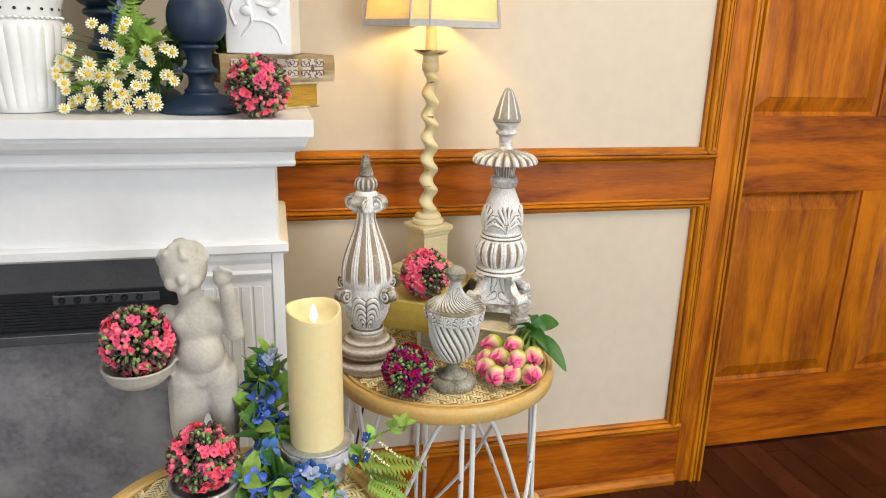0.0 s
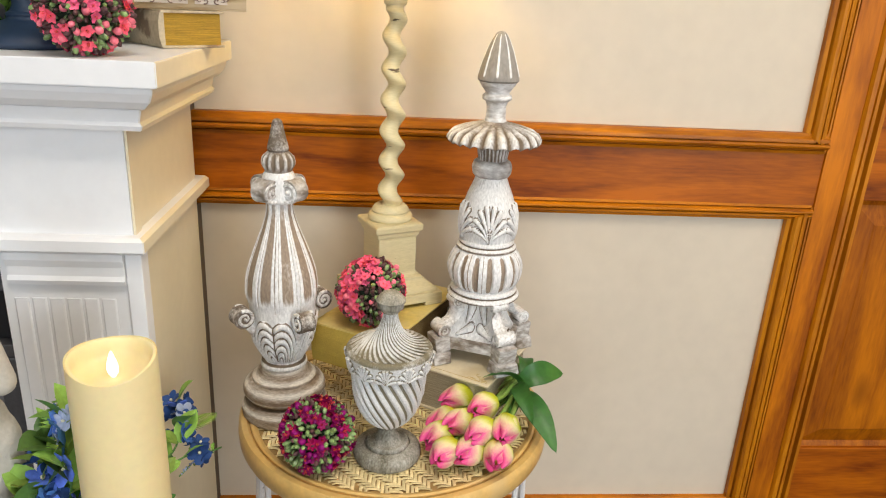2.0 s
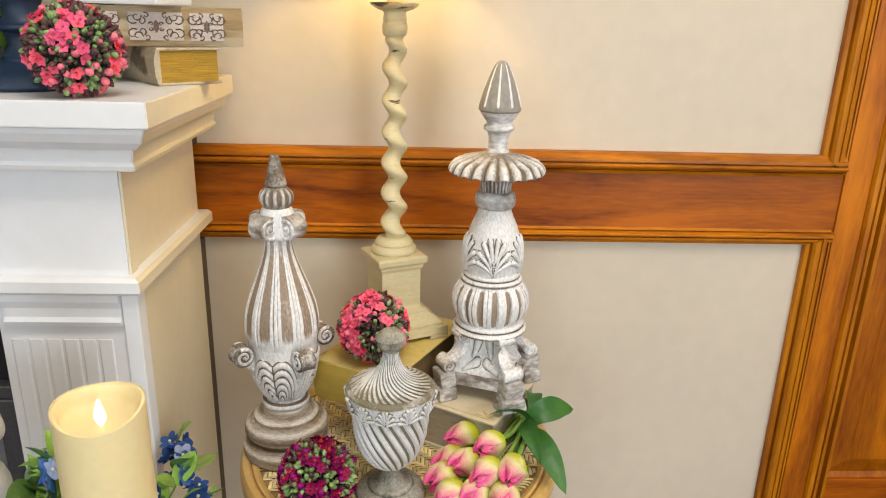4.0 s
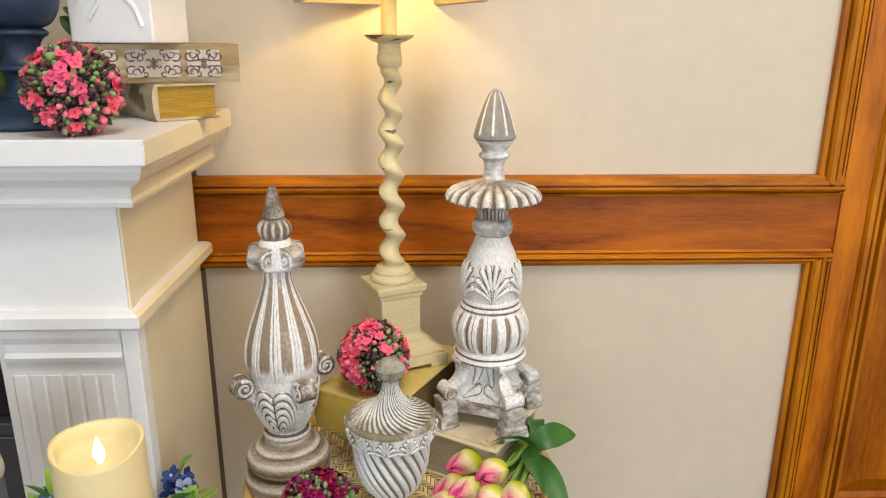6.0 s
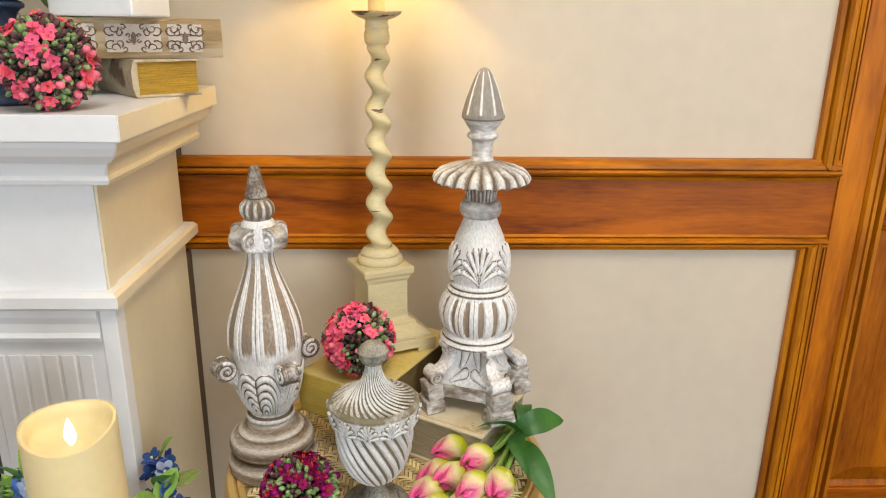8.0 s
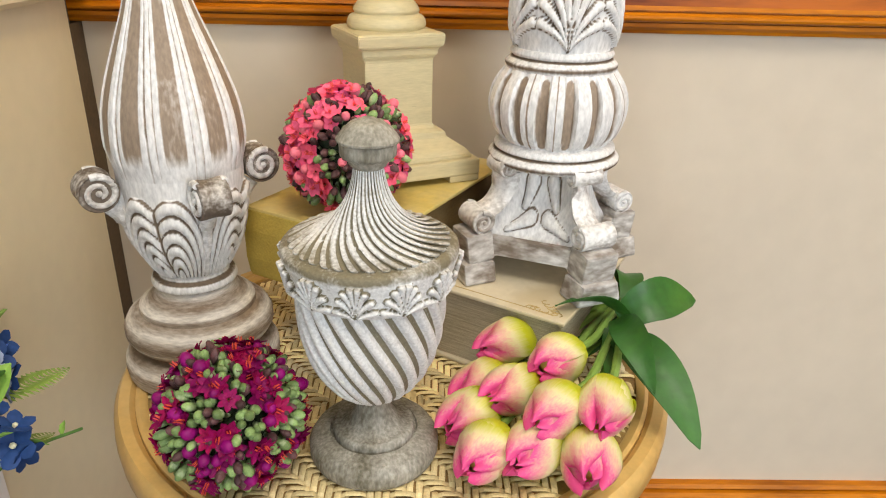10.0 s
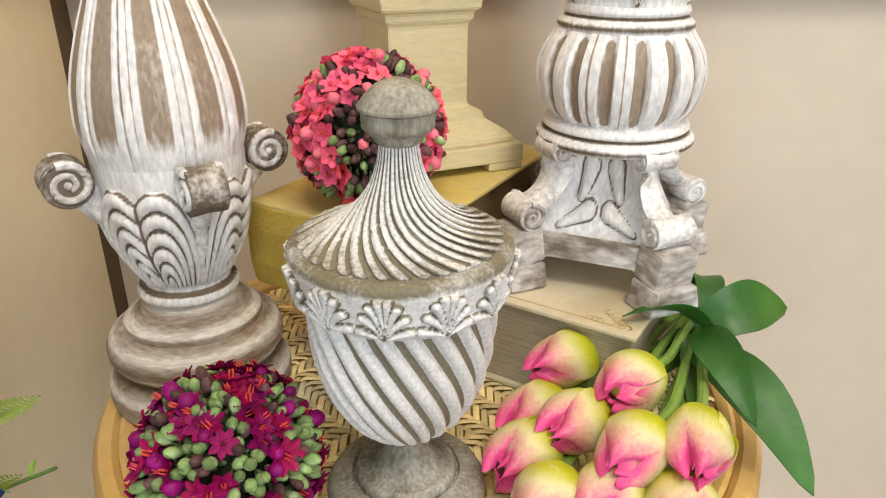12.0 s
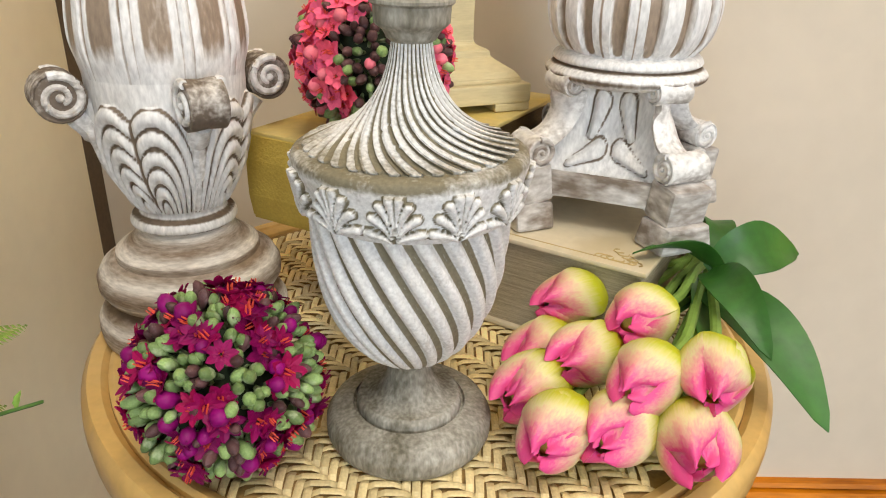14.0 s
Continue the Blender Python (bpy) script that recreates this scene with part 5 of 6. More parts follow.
# ---- tulips ----
def two_tone(name, low, middle, high, start, end):
    """A petal dyed along its length, with fine veins."""
    m = bpy.data.materials.new(name)
    m.use_nodes = True
    n, link = m.node_tree.nodes, m.node_tree.links.new
    p = n["Principled BSDF"]
    p.inputs["Roughness"].default_value = 0.42
    p.inputs["Subsurface Weight"].default_value = 0.08
    p.inputs["Subsurface Radius"].default_value = (0.01, 0.006, 0.003)
    co, sep = n.new("ShaderNodeTexCoord"), n.new("ShaderNodeSeparateXYZ")
    at = n.new("ShaderNodeAttribute")
    at.attribute_name = "dye"
    no = n.new("ShaderNodeTexNoise")
    no.inputs["Scale"].default_value, no.inputs["Detail"].default_value = 60, 4
    mp = n.new("ShaderNodeMapping")
    mp.inputs["Scale"].default_value = (12, 12, 0.5)
    link(co.outputs["Object"], mp.inputs[0]), link(mp.outputs[0], no.inputs["Vector"])
    add = n.new("ShaderNodeMath")
    add.operation = "MULTIPLY_ADD"
    add.inputs[1].default_value = 0.22
    link(no.outputs[0], add.inputs[0]), link(at.outputs["Fac"], add.inputs[2])
    rng = n.new("ShaderNodeMapRange")
    rng.inputs[1].default_value, rng.inputs[2].default_value = start + 0.11, end + 0.11
    link(add.outputs[0], rng.inputs[0])
    ramp = n.new("ShaderNodeValToRGB")
    e = ramp.color_ramp.elements
    e[0].position, e[0].color = 0.0, (*low, 1)
    e[1].position, e[1].color = 1.0, (*high, 1)
    mid = e.new(0.45)
    mid.color = (*middle, 1)
    link(rng.outputs[0], ramp.inputs[0]), link(ramp.outputs[0], p.inputs["Base Color"])
    bp = n.new("ShaderNodeBump")
    bp.inputs["Strength"].default_value, bp.inputs["Distance"].default_value = 0.2, 0.002
    link(no.outputs[0], bp.inputs["Height"]), link(bp.outputs[0], p.inputs["Normal"])
    thin, both = n.new("ShaderNodeBsdfTranslucent"), n.new("ShaderNodeMixShader")
    both.inputs[0].default_value = 0.22
    link(ramp.outputs[0], thin.inputs[0]), link(p.outputs[0], both.inputs[1]), link(thin.outputs[0], both.inputs[2])
    link(both.outputs[0], n["Material Output"].inputs[0])
    return m


TULIP = two_tone("tulip_petal", (0.66, 0.70, 0.025), (0.88, 0.80, 0.45), (0.85, 0.09, 0.32), 0.19, 0.76)
TULIP_HEART = material("tulip_heart", (0.62, 0.58, 0.09), 0.5, scale=40, vary=0.2)
STALK = material("tulip_stem", (0.22, 0.36, 0.07), 0.5, scale=20, vary=0.2)
TULIP_LEAF = material("tulip_leaf", (0.030, 0.125, 0.016), 0.45, scale=14, vary=0.3, bump=0.15, stretch=(1, 1, 1), spots=(0.10, 0.24, 0.03), spot_scale=9, spot_edge=(0.5, 0.8))


def petal_mesh(length, wide, belly, seed):
    rng = random.Random(seed)
    verts, faces, dye = [], [], []
    n, w = 12, 10
    for i in range(n + 1):
        v = i / n
        r = belly * math.sin((0.10 + 0.865 * v) * math.pi) ** 0.7
        half = wide * min(1, 0.45 + v * 2.2)
        if v > 0.78:
            half *= max(1 - ((v - 0.78) / 0.22) ** 2.2, 0.0) ** 0.5 + 0.03
        for k in range(w + 1):
            u = -1 + 2 * k / w
            a = u * half
            rr = r * (1 + 0.07 * u * u * (1 - v)) + 0.0012 * math.sin(u * 5 + seed) * v
            verts.append((rr * math.cos(a), rr * math.sin(a), v * length + 0.004 * math.sin(u * 3 + seed) * v * v - 0.006 * u * u * v))
            dye.append(0.98 * v ** 1.15 + 0.16 * abs(u) ** 3 * v + rng.uniform(-0.04, 0.04) - 0.12)
    for i in range(n):
        for k in range(w):
            q = i * (w + 1) + k
            faces.append((q, q + 1, q + w + 2, q + w + 1))
    me = bpy.data.meshes.new("petal")
    me.from_pydata(verts, [], faces)
    me.attributes.new("dye", "FLOAT", "POINT").data.foreach_set("value", dye)
    me.materials.append(TULIP)
    me.polygons.foreach_set("use_smooth", [True] * len(me.polygons))
    return me


OUTER = [petal_mesh(0.057, 1.15, 0.0226, s) for s in (1, 2, 3)]
INNER = [petal_mesh(0.054, 1.12, 0.0210, s) for s in (4, 5)]


def blade(points, width, roll=0.0, fold=0.25):
    """A leaf along points, folded along its middle and wider there."""
    pts = [Vector([float(c) for c in p]) for p in curve(points, 5)]
    bm = bmesh.new()
    rows = []
    for i, p in enumerate(pts):
        t = i / (len(pts) - 1)
        d = (pts[min(i + 1, len(pts) - 1)] - pts[max(i - 1, 0)]).normalized()
        side = d.cross(Vector((0, 0, 1)))
        side = side.normalized() if side.length > 0.05 else Vector((1, 0, 0))
        up = side.cross(d)
        side, up = side * math.cos(roll) + up * math.sin(roll), up * math.cos(roll) - side * math.sin(roll)
        w = width * 0.5 * (0.12 + 0.88 * math.sin(min(t * 0.93 + 0.07, 1) * math.pi) ** (0.7 if t < 0.5 else 1.0)) * (1 if t < 0.99 else 0.1)
        rows.append([bm.verts.new(p + side * w * u + up * (fold * w * abs(u) + 0.0004 * math.sin(9 * t + u * 2))) for u in (-1, -0.55, 0, 0.55, 1)])
    for a, b in zip(rows, rows[1:]):
        for k in range(4):
            bm.faces.new((a[k], a[k + 1], b[k + 1], b[k]))
    bmesh.ops.recalc_face_normals(bm, faces=bm.faces)
    geom = bmesh.ops.extrude_face_region(bm, geom=bm.faces[:])
    for v in geom["geom"]:
        if isinstance(v, bmesh.types.BMVert):
            v.co.z -= 0.0007
    bmesh.ops.recalc_face_normals(bm, faces=bm.faces)
    return bm


tulips = thing("tulip_bunch", pose(0.545, 1.375, TOP), "bunch of pink and yellow-green tulips lying on the table", "tulips")
HEADS = (((0.449, 1.345, 0.617), (0.385, 1.298, 0.610)), ((0.480, 1.308, 0.628), (0.431, 1.254, 0.622)), ((0.497, 1.259, 0.628), (0.470, 1.191, 0.616)), ((0.447, 1.288, 0.612), (0.393, 1.241, 0.606)),
         ((0.470, 1.258, 0.622), (0.429, 1.207, 0.610)), ((0.413, 1.277, 0.600), (0.369, 1.223, 0.597)), ((0.416, 1.242, 0.600), (0.385, 1.185, 0.597)), ((0.454, 1.243, 0.600), (0.417, 1.194, 0.597)),
         ((0.481, 1.236, 0.602), (0.468, 1.180, 0.598)), ((0.425, 1.316, 0.598), (0.381, 1.273, 0.597)))
rng = random.Random(21)
for i, (low, tip) in enumerate(HEADS):
    base = Vector(low) - Vector((0.545, 1.375, TOP))
    d = (Vector(tip) - Vector(low) + Vector((0, 0, 0.016 if low[2] > 0.61 else 0.008))).normalized()
    foot = Vector((0.002, 0.030, 0.040)) + Vector((rng.uniform(-0.012, 0.012), rng.uniform(-0.012, 0.012), rng.uniform(-0.008, 0.010)))
    turn = d.to_track_quat("Z", "Y").to_matrix().to_4x4() @ pose(0, 0, 0, 0, 0, rng.uniform(0, 120))
    bloom = part("bloom", lathe([(0.004, -0.002), (0.010, 0.002), (0.012, 0.008), (0.006, 0.011)], 14), STALK, tulips, m=Matrix.Translation(base) @ turn @ Matrix.Diagonal((0.87, 0.87, 0.98, 1)), smooth=True)
    part("heart", lathe(rows_of([(0.004, 0.0), (0.012, 0.006), (0.0155, 0.020), (0.0130, 0.034), (0.006, 0.042), (0.001, 0.043)], 4), 20), TULIP_HEART, bloom, smooth=True)
    for k in range(3):
        part("petal", OUTER[k], None, bloom, m=pose(0, 0, 0, 0, 0, 120 * k + rng.uniform(-6, 6)) @ pose(0, 0, 0, 0, rng.uniform(-3, 4)))
        part("petal", INNER[k % 2], None, bloom, m=pose(0, 0, 0, 0, 0, 120 * k + 60 + rng.uniform(-6, 6)) @ pose(0, 0, 0, 0, rng.uniform(-4, 2)))
    part("stem", tube([Vector([float(c) for c in q]) for q in curve([base, base - d * 0.03, (base - d * 0.03 + foot) / 2 + Vector((0, 0, 0.004)), foot, foot + Vector((-0.008, 0.030, 0.004))], 4)], 0.0034, 8), STALK, tulips, smooth=True)
for pts, w, roll in ((((-0.012, -0.024, 0.060), (-0.035, -0.030, 0.078), (-0.056, -0.034, 0.082), (-0.078, -0.038, 0.079)), 0.026, -0.5),
                     (((-0.018, -0.022, 0.058), (0.004, -0.020, 0.074), (0.028, -0.008, 0.072), (0.056, 0.008, 0.060)), 0.036, -0.9),
                     (((-0.024, -0.035, 0.050), (-0.012, -0.070, 0.056), (0.004, -0.102, 0.042), (0.020, -0.132, 0.013)), 0.036, -0.35),
                     (((-0.024, -0.030, 0.062), (-0.026, -0.062, 0.074), (-0.022, -0.088, 0.070), (-0.014, -0.116, 0.050)), 0.026, -0.6),
                     (((-0.010, 0.010, 0.040), (-0.024, -0.030, 0.048), (-0.034, -0.060, 0.044), (-0.040, -0.085, 0.036)), 0.022, 0.5),
                     (((0.002, 0.045, 0.050), (-0.004, 0.030, 0.075), (-0.006, 0.006, 0.080), (-0.016, -0.020, 0.066)), 0.026, 0.2),
                     (((-0.005, 0.010, 0.030), (-0.035, -0.020, 0.036), (-0.060, -0.040, 0.034), (-0.085, -0.055, 0.030)), 0.020, 0.3)):
    part("leaf", blade(pts, w, roll), TULIP_LEAF, tulips, smooth=True)


# ---- things on the lower table ----
candle = thing("pillar_candle", pose(0.046, 1.058, 0.600), "ivory wax pillar candle with a moving-flame tip", "candle")
bm = lathe(rows_of([(0.040, 0.0), (0.0435, 0.003), (0.0438, 0.06), (0.0435, 0.15), (0.0432, 0.222), (0.0425, 0.2275), (0.0395, 0.2285), (0.0375, 0.224), (0.035, 0.214), (0.026, 0.209), (0.012, 0.207), (0.001, 0.2068)], 4), 72)
for v in bm.verts:
    if v.co.z > 0.19:
        a = math.atan2(v.co.y, v.co.x)
        v.co.z += (0.006 * math.sin(a - 0.3) + 0.003 * math.sin(2 * a + 1)) * smoothstep(0.19, 0.228, v.co.z) * smoothstep(0.02, 0.043, math.hypot(v.co.x, v.co.y))
part("wax_body", bm, WAX, candle, smooth=True)
part("flame", moved(lathe(rows_of([(0.002, 0.0), (0.0055, 0.006), (0.0060, 0.012), (0.0040, 0.020), (0.0008, 0.029)], 4), 16), pose(0, 0, 0.207) @ Matrix.Diagonal((1, 0.5, 1, 1))), FLAME, candle, "glowing plastic flame", smooth=True)

holder = thing("candle_holder", pose(0.046, 1.058, TOP2 + 0.002), "galvanised metal candle pot with a lace band", "candle holder")
part("pot", lathe(rows_of([(0.036, 0.0), (0.042, 0.004), (0.045, 0.012), (0.043, 0.018), (0.047, 0.024), (0.048, 0.034), (0.0465, 0.038), (0.051, 0.044), (0.052, 0.060), (0.056, 0.066), (0.0585, 0.074), (0.0575, 0.0775), (0.052, 0.0765), (0.044, 0.0765)], 4), 72), ZINC, holder, smooth=True)
band = part("lace_band", lathe([(0.0525, 0.050), (0.0535, 0.052), (0.0578, 0.066), (0.0590, 0.0735), (0.0605, 0.074), (0.0595, 0.066), (0.0555, 0.051), (0.0540, 0.0495)], 96, lambda a, h, r, i: r * (1 + 0.012 * math.cos(a * 18)), closed=False), LACE, holder, smooth=True)
for k in range(18):
    a = 2 * math.pi * k / 18
    part("lace_scallop", moved(lathe([(0.0015, -0.001), (0.0058, -0.001), (0.0062, 0.0006), (0.0030, 0.0012), (0.0015, 0.0004)], 12), pose(0.0575 * math.cos(a), 0.0575 * math.sin(a), 0.052, 90, 0, math.degrees(a) + 90)), LACE, band)


def limb(bm, a, b, r0, r1, squash=None):
    pts = [Vector(a).lerp(Vector(b), k / 6) for k in range(7)]
    tube(pts, [r0 + (r1 - r0) * k / 6 for k in range(7)], 14, bm)
    ball(r0, Matrix.Translation(a), 2, bm)
    ball(r1, Matrix.Translation(b), 2, bm)


def statue():
    """A small cast-stone putto on a rock, one hand raised, a shallow bowl held at the hip: plain rounded forms in one skin."""
    bm = bmesh.new()
    e = lambda x, y, z, rx, ry, rz, m=Matrix.Identity(4): ball(1, pose(x, y, z) @ m @ Matrix.Diagonal((rx, ry, rz, 1)), 3, bm)
    e(0.0, 0.0, 0.02, 0.062, 0.055, 0.03)
    e(-0.025, -0.02, 0.03, 0.035, 0.03, 0.028)
    limb(bm, (-0.022, -0.012, 0.045), (-0.026, -0.012, 0.115), 0.018, 0.024)
    limb(bm, (-0.026, -0.012, 0.115), (-0.016, 0.0, 0.190), 0.025, 0.036)
    limb(bm, (0.034, 0.012, 0.045), (0.034, 0.004, 0.120), 0.017, 0.023)
    limb(bm, (0.034, 0.004, 0.120), (0.024, 0.004, 0.190), 0.024, 0.034)
    e(-0.030, -0.026, 0.045, 0.018, 0.03, 0.012)
    e(0.036, 0.0, 0.045, 0.017, 0.028, 0.012)
    e(0.004, 0.004, 0.208, 0.044, 0.038, 0.040)
    e(0.004, -0.006, 0.238, 0.036, 0.036, 0.040)
    e(0.002, 0.002, 0.285, 0.040, 0.032, 0.045)
    e(-0.016, -0.014, 0.290, 0.020, 0.014, 0.020)
    e(0.020, -0.014, 0.290, 0.020, 0.014, 0.020)
    limb(bm, (-0.004, 0.0, 0.315), (-0.008, -0.004, 0.345), 0.019, 0.018)
    # head: skull, cheeks, brow and curls of hair
    hx, hy, hz = -0.012, -0.004, 0.378
    e(hx, hy, hz, 0.035, 0.036, 0.040)
    e(hx - 0.015, hy - 0.023, hz - 0.016, 0.012, 0.012, 0.013)
    e(hx + 0.015, hy - 0.023, hz - 0.016, 0.012, 0.012, 0.013)
    e(hx, hy - 0.028, hz - 0.028, 0.010, 0.010, 0.008)
    e(hx, hy - 0.037, hz - 0.009, 0.006, 0.006, 0.009)
    e(hx, hy - 0.032, hz - 0.021, 0.009, 0.006, 0.003)
    rng = random.Random(4)
    for k in range(60):
        a, b = rng.uniform(0, 2 * math.pi), rng.uniform(0.12, 1.5)
        d = Vector((math.cos(a) * math.cos(b), math.sin(a) * math.cos(b), math.sin(b)))
        if d.y < -0.45 and d.z < 0.55:
            continue
        e(hx + d.x * 0.036, hy + d.y * 0.036, hz + d.z * 0.040, 0.0062, 0.0062, 0.006)
    # raised arm with a small fist
    limb(bm, (0.036, 0.004, 0.306), (0.058, -0.010, 0.268), 0.017, 0.015)
    limb(bm, (0.058, -0.010, 0.268), (0.048, -0.022, 0.348), 0.015, 0.0115)
    e(0.044, -0.026, 0.366, 0.014, 0.012, 0.015)
    for k in range(4):
        limb(bm, (0.036 + k * 0.007, -0.030, 0.372), (0.034 + k * 0.008, -0.036, 0.386 - 0.004 * abs(k - 1)), 0.0042, 0.0036)
    # arm round the bowl
    limb(bm, (-0.042, 0.002, 0.300), (-0.058, 0.0, 0.250), 0.018, 0.015)
    limb(bm, (-0.058, 0.0, 0.250), (-0.078, -0.02, 0.218), 0.015, 0.012)
    join(bm, moved(lathe(rows_of([(0.006, 0.0), (0.030, 0.002), (0.046, 0.014), (0.052, 0.030), (0.055, 0.033), (0.052, 0.036), (0.046, 0.030), (0.030, 0.018), (0.004, 0.015)], 4), 40), pose(-0.086, -0.022, 0.201)))
    for k in range(7):
        a = k / 6
        e(-0.034 + 0.070 * a, -0.026 + 0.020 * abs(a - 0.5), 0.188 + 0.016 * a, 0.012, 0.008, 0.012)
    return bm


st = new("statue", mesh_of("statue", statue(), STONE, True))
st.matrix_basis = pose(-0.132, 1.085, TOP2 + 0.0015)
rm = st.modifiers.new("skin", "REMESH")
rm.mode, rm.voxel_size, rm.use_smooth_shade = "VOXEL", 0.0028, True
sm = st.modifiers.new("soften", "SMOOTH")
sm.factor, sm.iterations = 0.5, 7
tagged(st, "grey cast-stone cherub garden statue holding a shallow bowl", "statue")
flower_ball(-0.216, 1.063, TOP2 + 0.273, 0.0505, "coral pink flower ball in the statue's stone bowl", 31)

pot = thing("flower_pot", pose(-0.128, 0.992, TOP2 + 0.002), "small galvanised metal pot with ribbed sides", "pot")
part("body", lathe(rows_of([(0.036, 0.0), (0.040, 0.003), (0.043, 0.014), (0.0425, 0.020), (0.045, 0.026), (0.0445, 0.034), (0.047, 0.042), (0.0485, 0.058), (0.0515, 0.061), (0.0510, 0.065), (0.046, 0.064), (0.042, 0.050), (0.010, 0.048)], 4), 64), ZINC, pot, smooth=True)
flower_ball(-0.128, 0.992, TOP2 + 0.106, 0.0475, "coral pink flower ball sitting in the metal pot", 44)


# ---- leaves and blossom ----
def small_leaf(length, width, mat, notch=0.0):
    bm = bmesh.new()
    rows = []
    for i in range(7):
        t = i / 6
        w = width * 0.5 * math.sin(min(t * 0.92 + 0.08, 1) * math.pi) ** 0.8 * (1 - notch * (i % 2)) + 0.0003
        rows.append([bm.verts.new((u * w, t * length, 0.10 * length * math.sin(t * 2.4) + abs(u) * w * 0.35)) for u in (-1, 0, 1)])
    for a, b in zip(rows, rows[1:]):
        for k in range(2):
            bm.faces.new((a[k], a[k + 1], b[k + 1], b[k]))
    return mesh_of("leaf", bm, mat, True)


def frond(length, mat):
    """A fern frond along y: a flat midrib with leaflets growing out of it on either side."""
    bm = bmesh.new()
    n = 17
    at = lambda t: (t * length, 0.06 * length * math.sin(t * 2.6))
    rib = [[bm.verts.new((s * 0.0009 * (1.1 - k / (2 * n)), *at(k / (2 * n)))) for s in (-1, 1)] for k in range(2 * n + 1)]
    for a, b in zip(rib, rib[1:]):
        bm.faces.new((a[0], a[1], b[1], b[0]))
    for i in range(1, n):
        t = i / n
        l = 0.26 * length * math.sin(min(t * 0.85 + 0.2, 1) * math.pi) ** 0.8 + 0.002
        y, z = at(t)
        for q, s in ((0, -1), (1, 1)):
            a, b = rib[2 * i][q], rib[2 * i + 1][q]
            p = [bm.verts.new(c) for c in ((s * l * 0.45, y - l * 0.02, z + 0.0015), (s * l, y + l * 0.30, z - 0.002), (s * l * 0.5, y + l * 0.30, z + 0.001))]
            bm.faces.new((a, *p, b) if s > 0 else (b, *p[::-1], a))
    return mesh_of("frond", bm, mat)


def blossom(r, mat, petals=5):
    bm = bmesh.new()
    for k in range(petals):
        a = 2 * math.pi * k / petals
        m = pose(0, 0, 0, 0, 0, math.degrees(a)) @ pose(r * 0.5, 0, r * 0.16, 0, -26, 0) @ Matrix.Diagonal((r * 0.55, r * 0.42, r * 0.08, 1))
        bmesh.ops.create_icosphere(bm, subdivisions=1, radius=1, matrix=m)
    at = len(bm.faces)
    bmesh.ops.create_icosphere(bm, subdivisions=1, radius=r * 0.15, matrix=pose(0, 0, r * 0.12))
    bm.faces.ensure_lookup_table()
    for f in bm.faces[at:]:
        f.material_index = 1
    return mesh_of("blossom", bm, (mat, WHITE_PETAL), True)


def daisy_mesh():
    """A rosette of eleven petals in one piece, and the domed eye that sits on it."""
    bm = bmesh.new()
    n = 11
    centre = bm.verts.new((0, 0, 0))
    at = lambda r, a, z: bm.verts.new((r * math.cos(a), r * math.sin(a), z))
    inner = [at(0.0034, 2 * math.pi * k / n, 0.0) for k in range(n)]
    for k in range(n):
        a0, a1 = inner[k], inner[(k + 1) % n]
        m = 2 * math.pi * (k + 0.5) / n
        bm.faces.new((centre, a0, a1))
        ring = [at(0.0080, m - 0.25, 0.0013), at(0.0118, m - 0.17, 0.0026), at(0.0136, m, 0.0030), at(0.0118, m + 0.17, 0.0026), at(0.0080, m + 0.25, 0.0013)]
        mid = at(0.0085, m, 0.0022)
        for p, q in zip([a0, *ring], [*ring, a1]):
            bm.faces.new((mid, p, q))
        bm.faces.new((mid, a1, a0))
    eye = bmesh.new()
    bmesh.ops.create_icosphere(eye, subdivisions=2, radius=1, matrix=pose(0, 0, 0.0015) @ Matrix.Diagonal((0.0050, 0.0050, 0.0030, 1)))
    return mesh_of("daisy", bm, WHITE_PETAL), mesh_of("eye", eye, DAISY_EYE, True)


LEAF_A, LEAF_B, LEAF_C = small_leaf(0.040, 0.022, LEAF_LIGHT), small_leaf(0.048, 0.030, LEAF), small_leaf(0.028, 0.014, LEAF_LIGHT, 0.25)
FROND = frond(0.10, LEAF_LIGHT)
BLUES = [blossom(0.018, BLUE), blossom(0.0155, NAVY_PETAL), blossom(0.013, PALE_BLUE)]
DAISY, DAISY_CENTRE = daisy_mesh()


def aim(p, d, roll=0, size=1.0, up=False):
    """A pose at p whose y (or z, for up) points along d."""
    q = Vector(d).normalized().to_track_quat("Z" if up else "Y", "Y" if up else "Z").to_matrix().to_4x4()
    return Matrix.Translation(p) @ q @ pose(0, 0, 0, 0, 0 if up else roll, roll if up else 0) @ Matrix.Scale(size, 4)


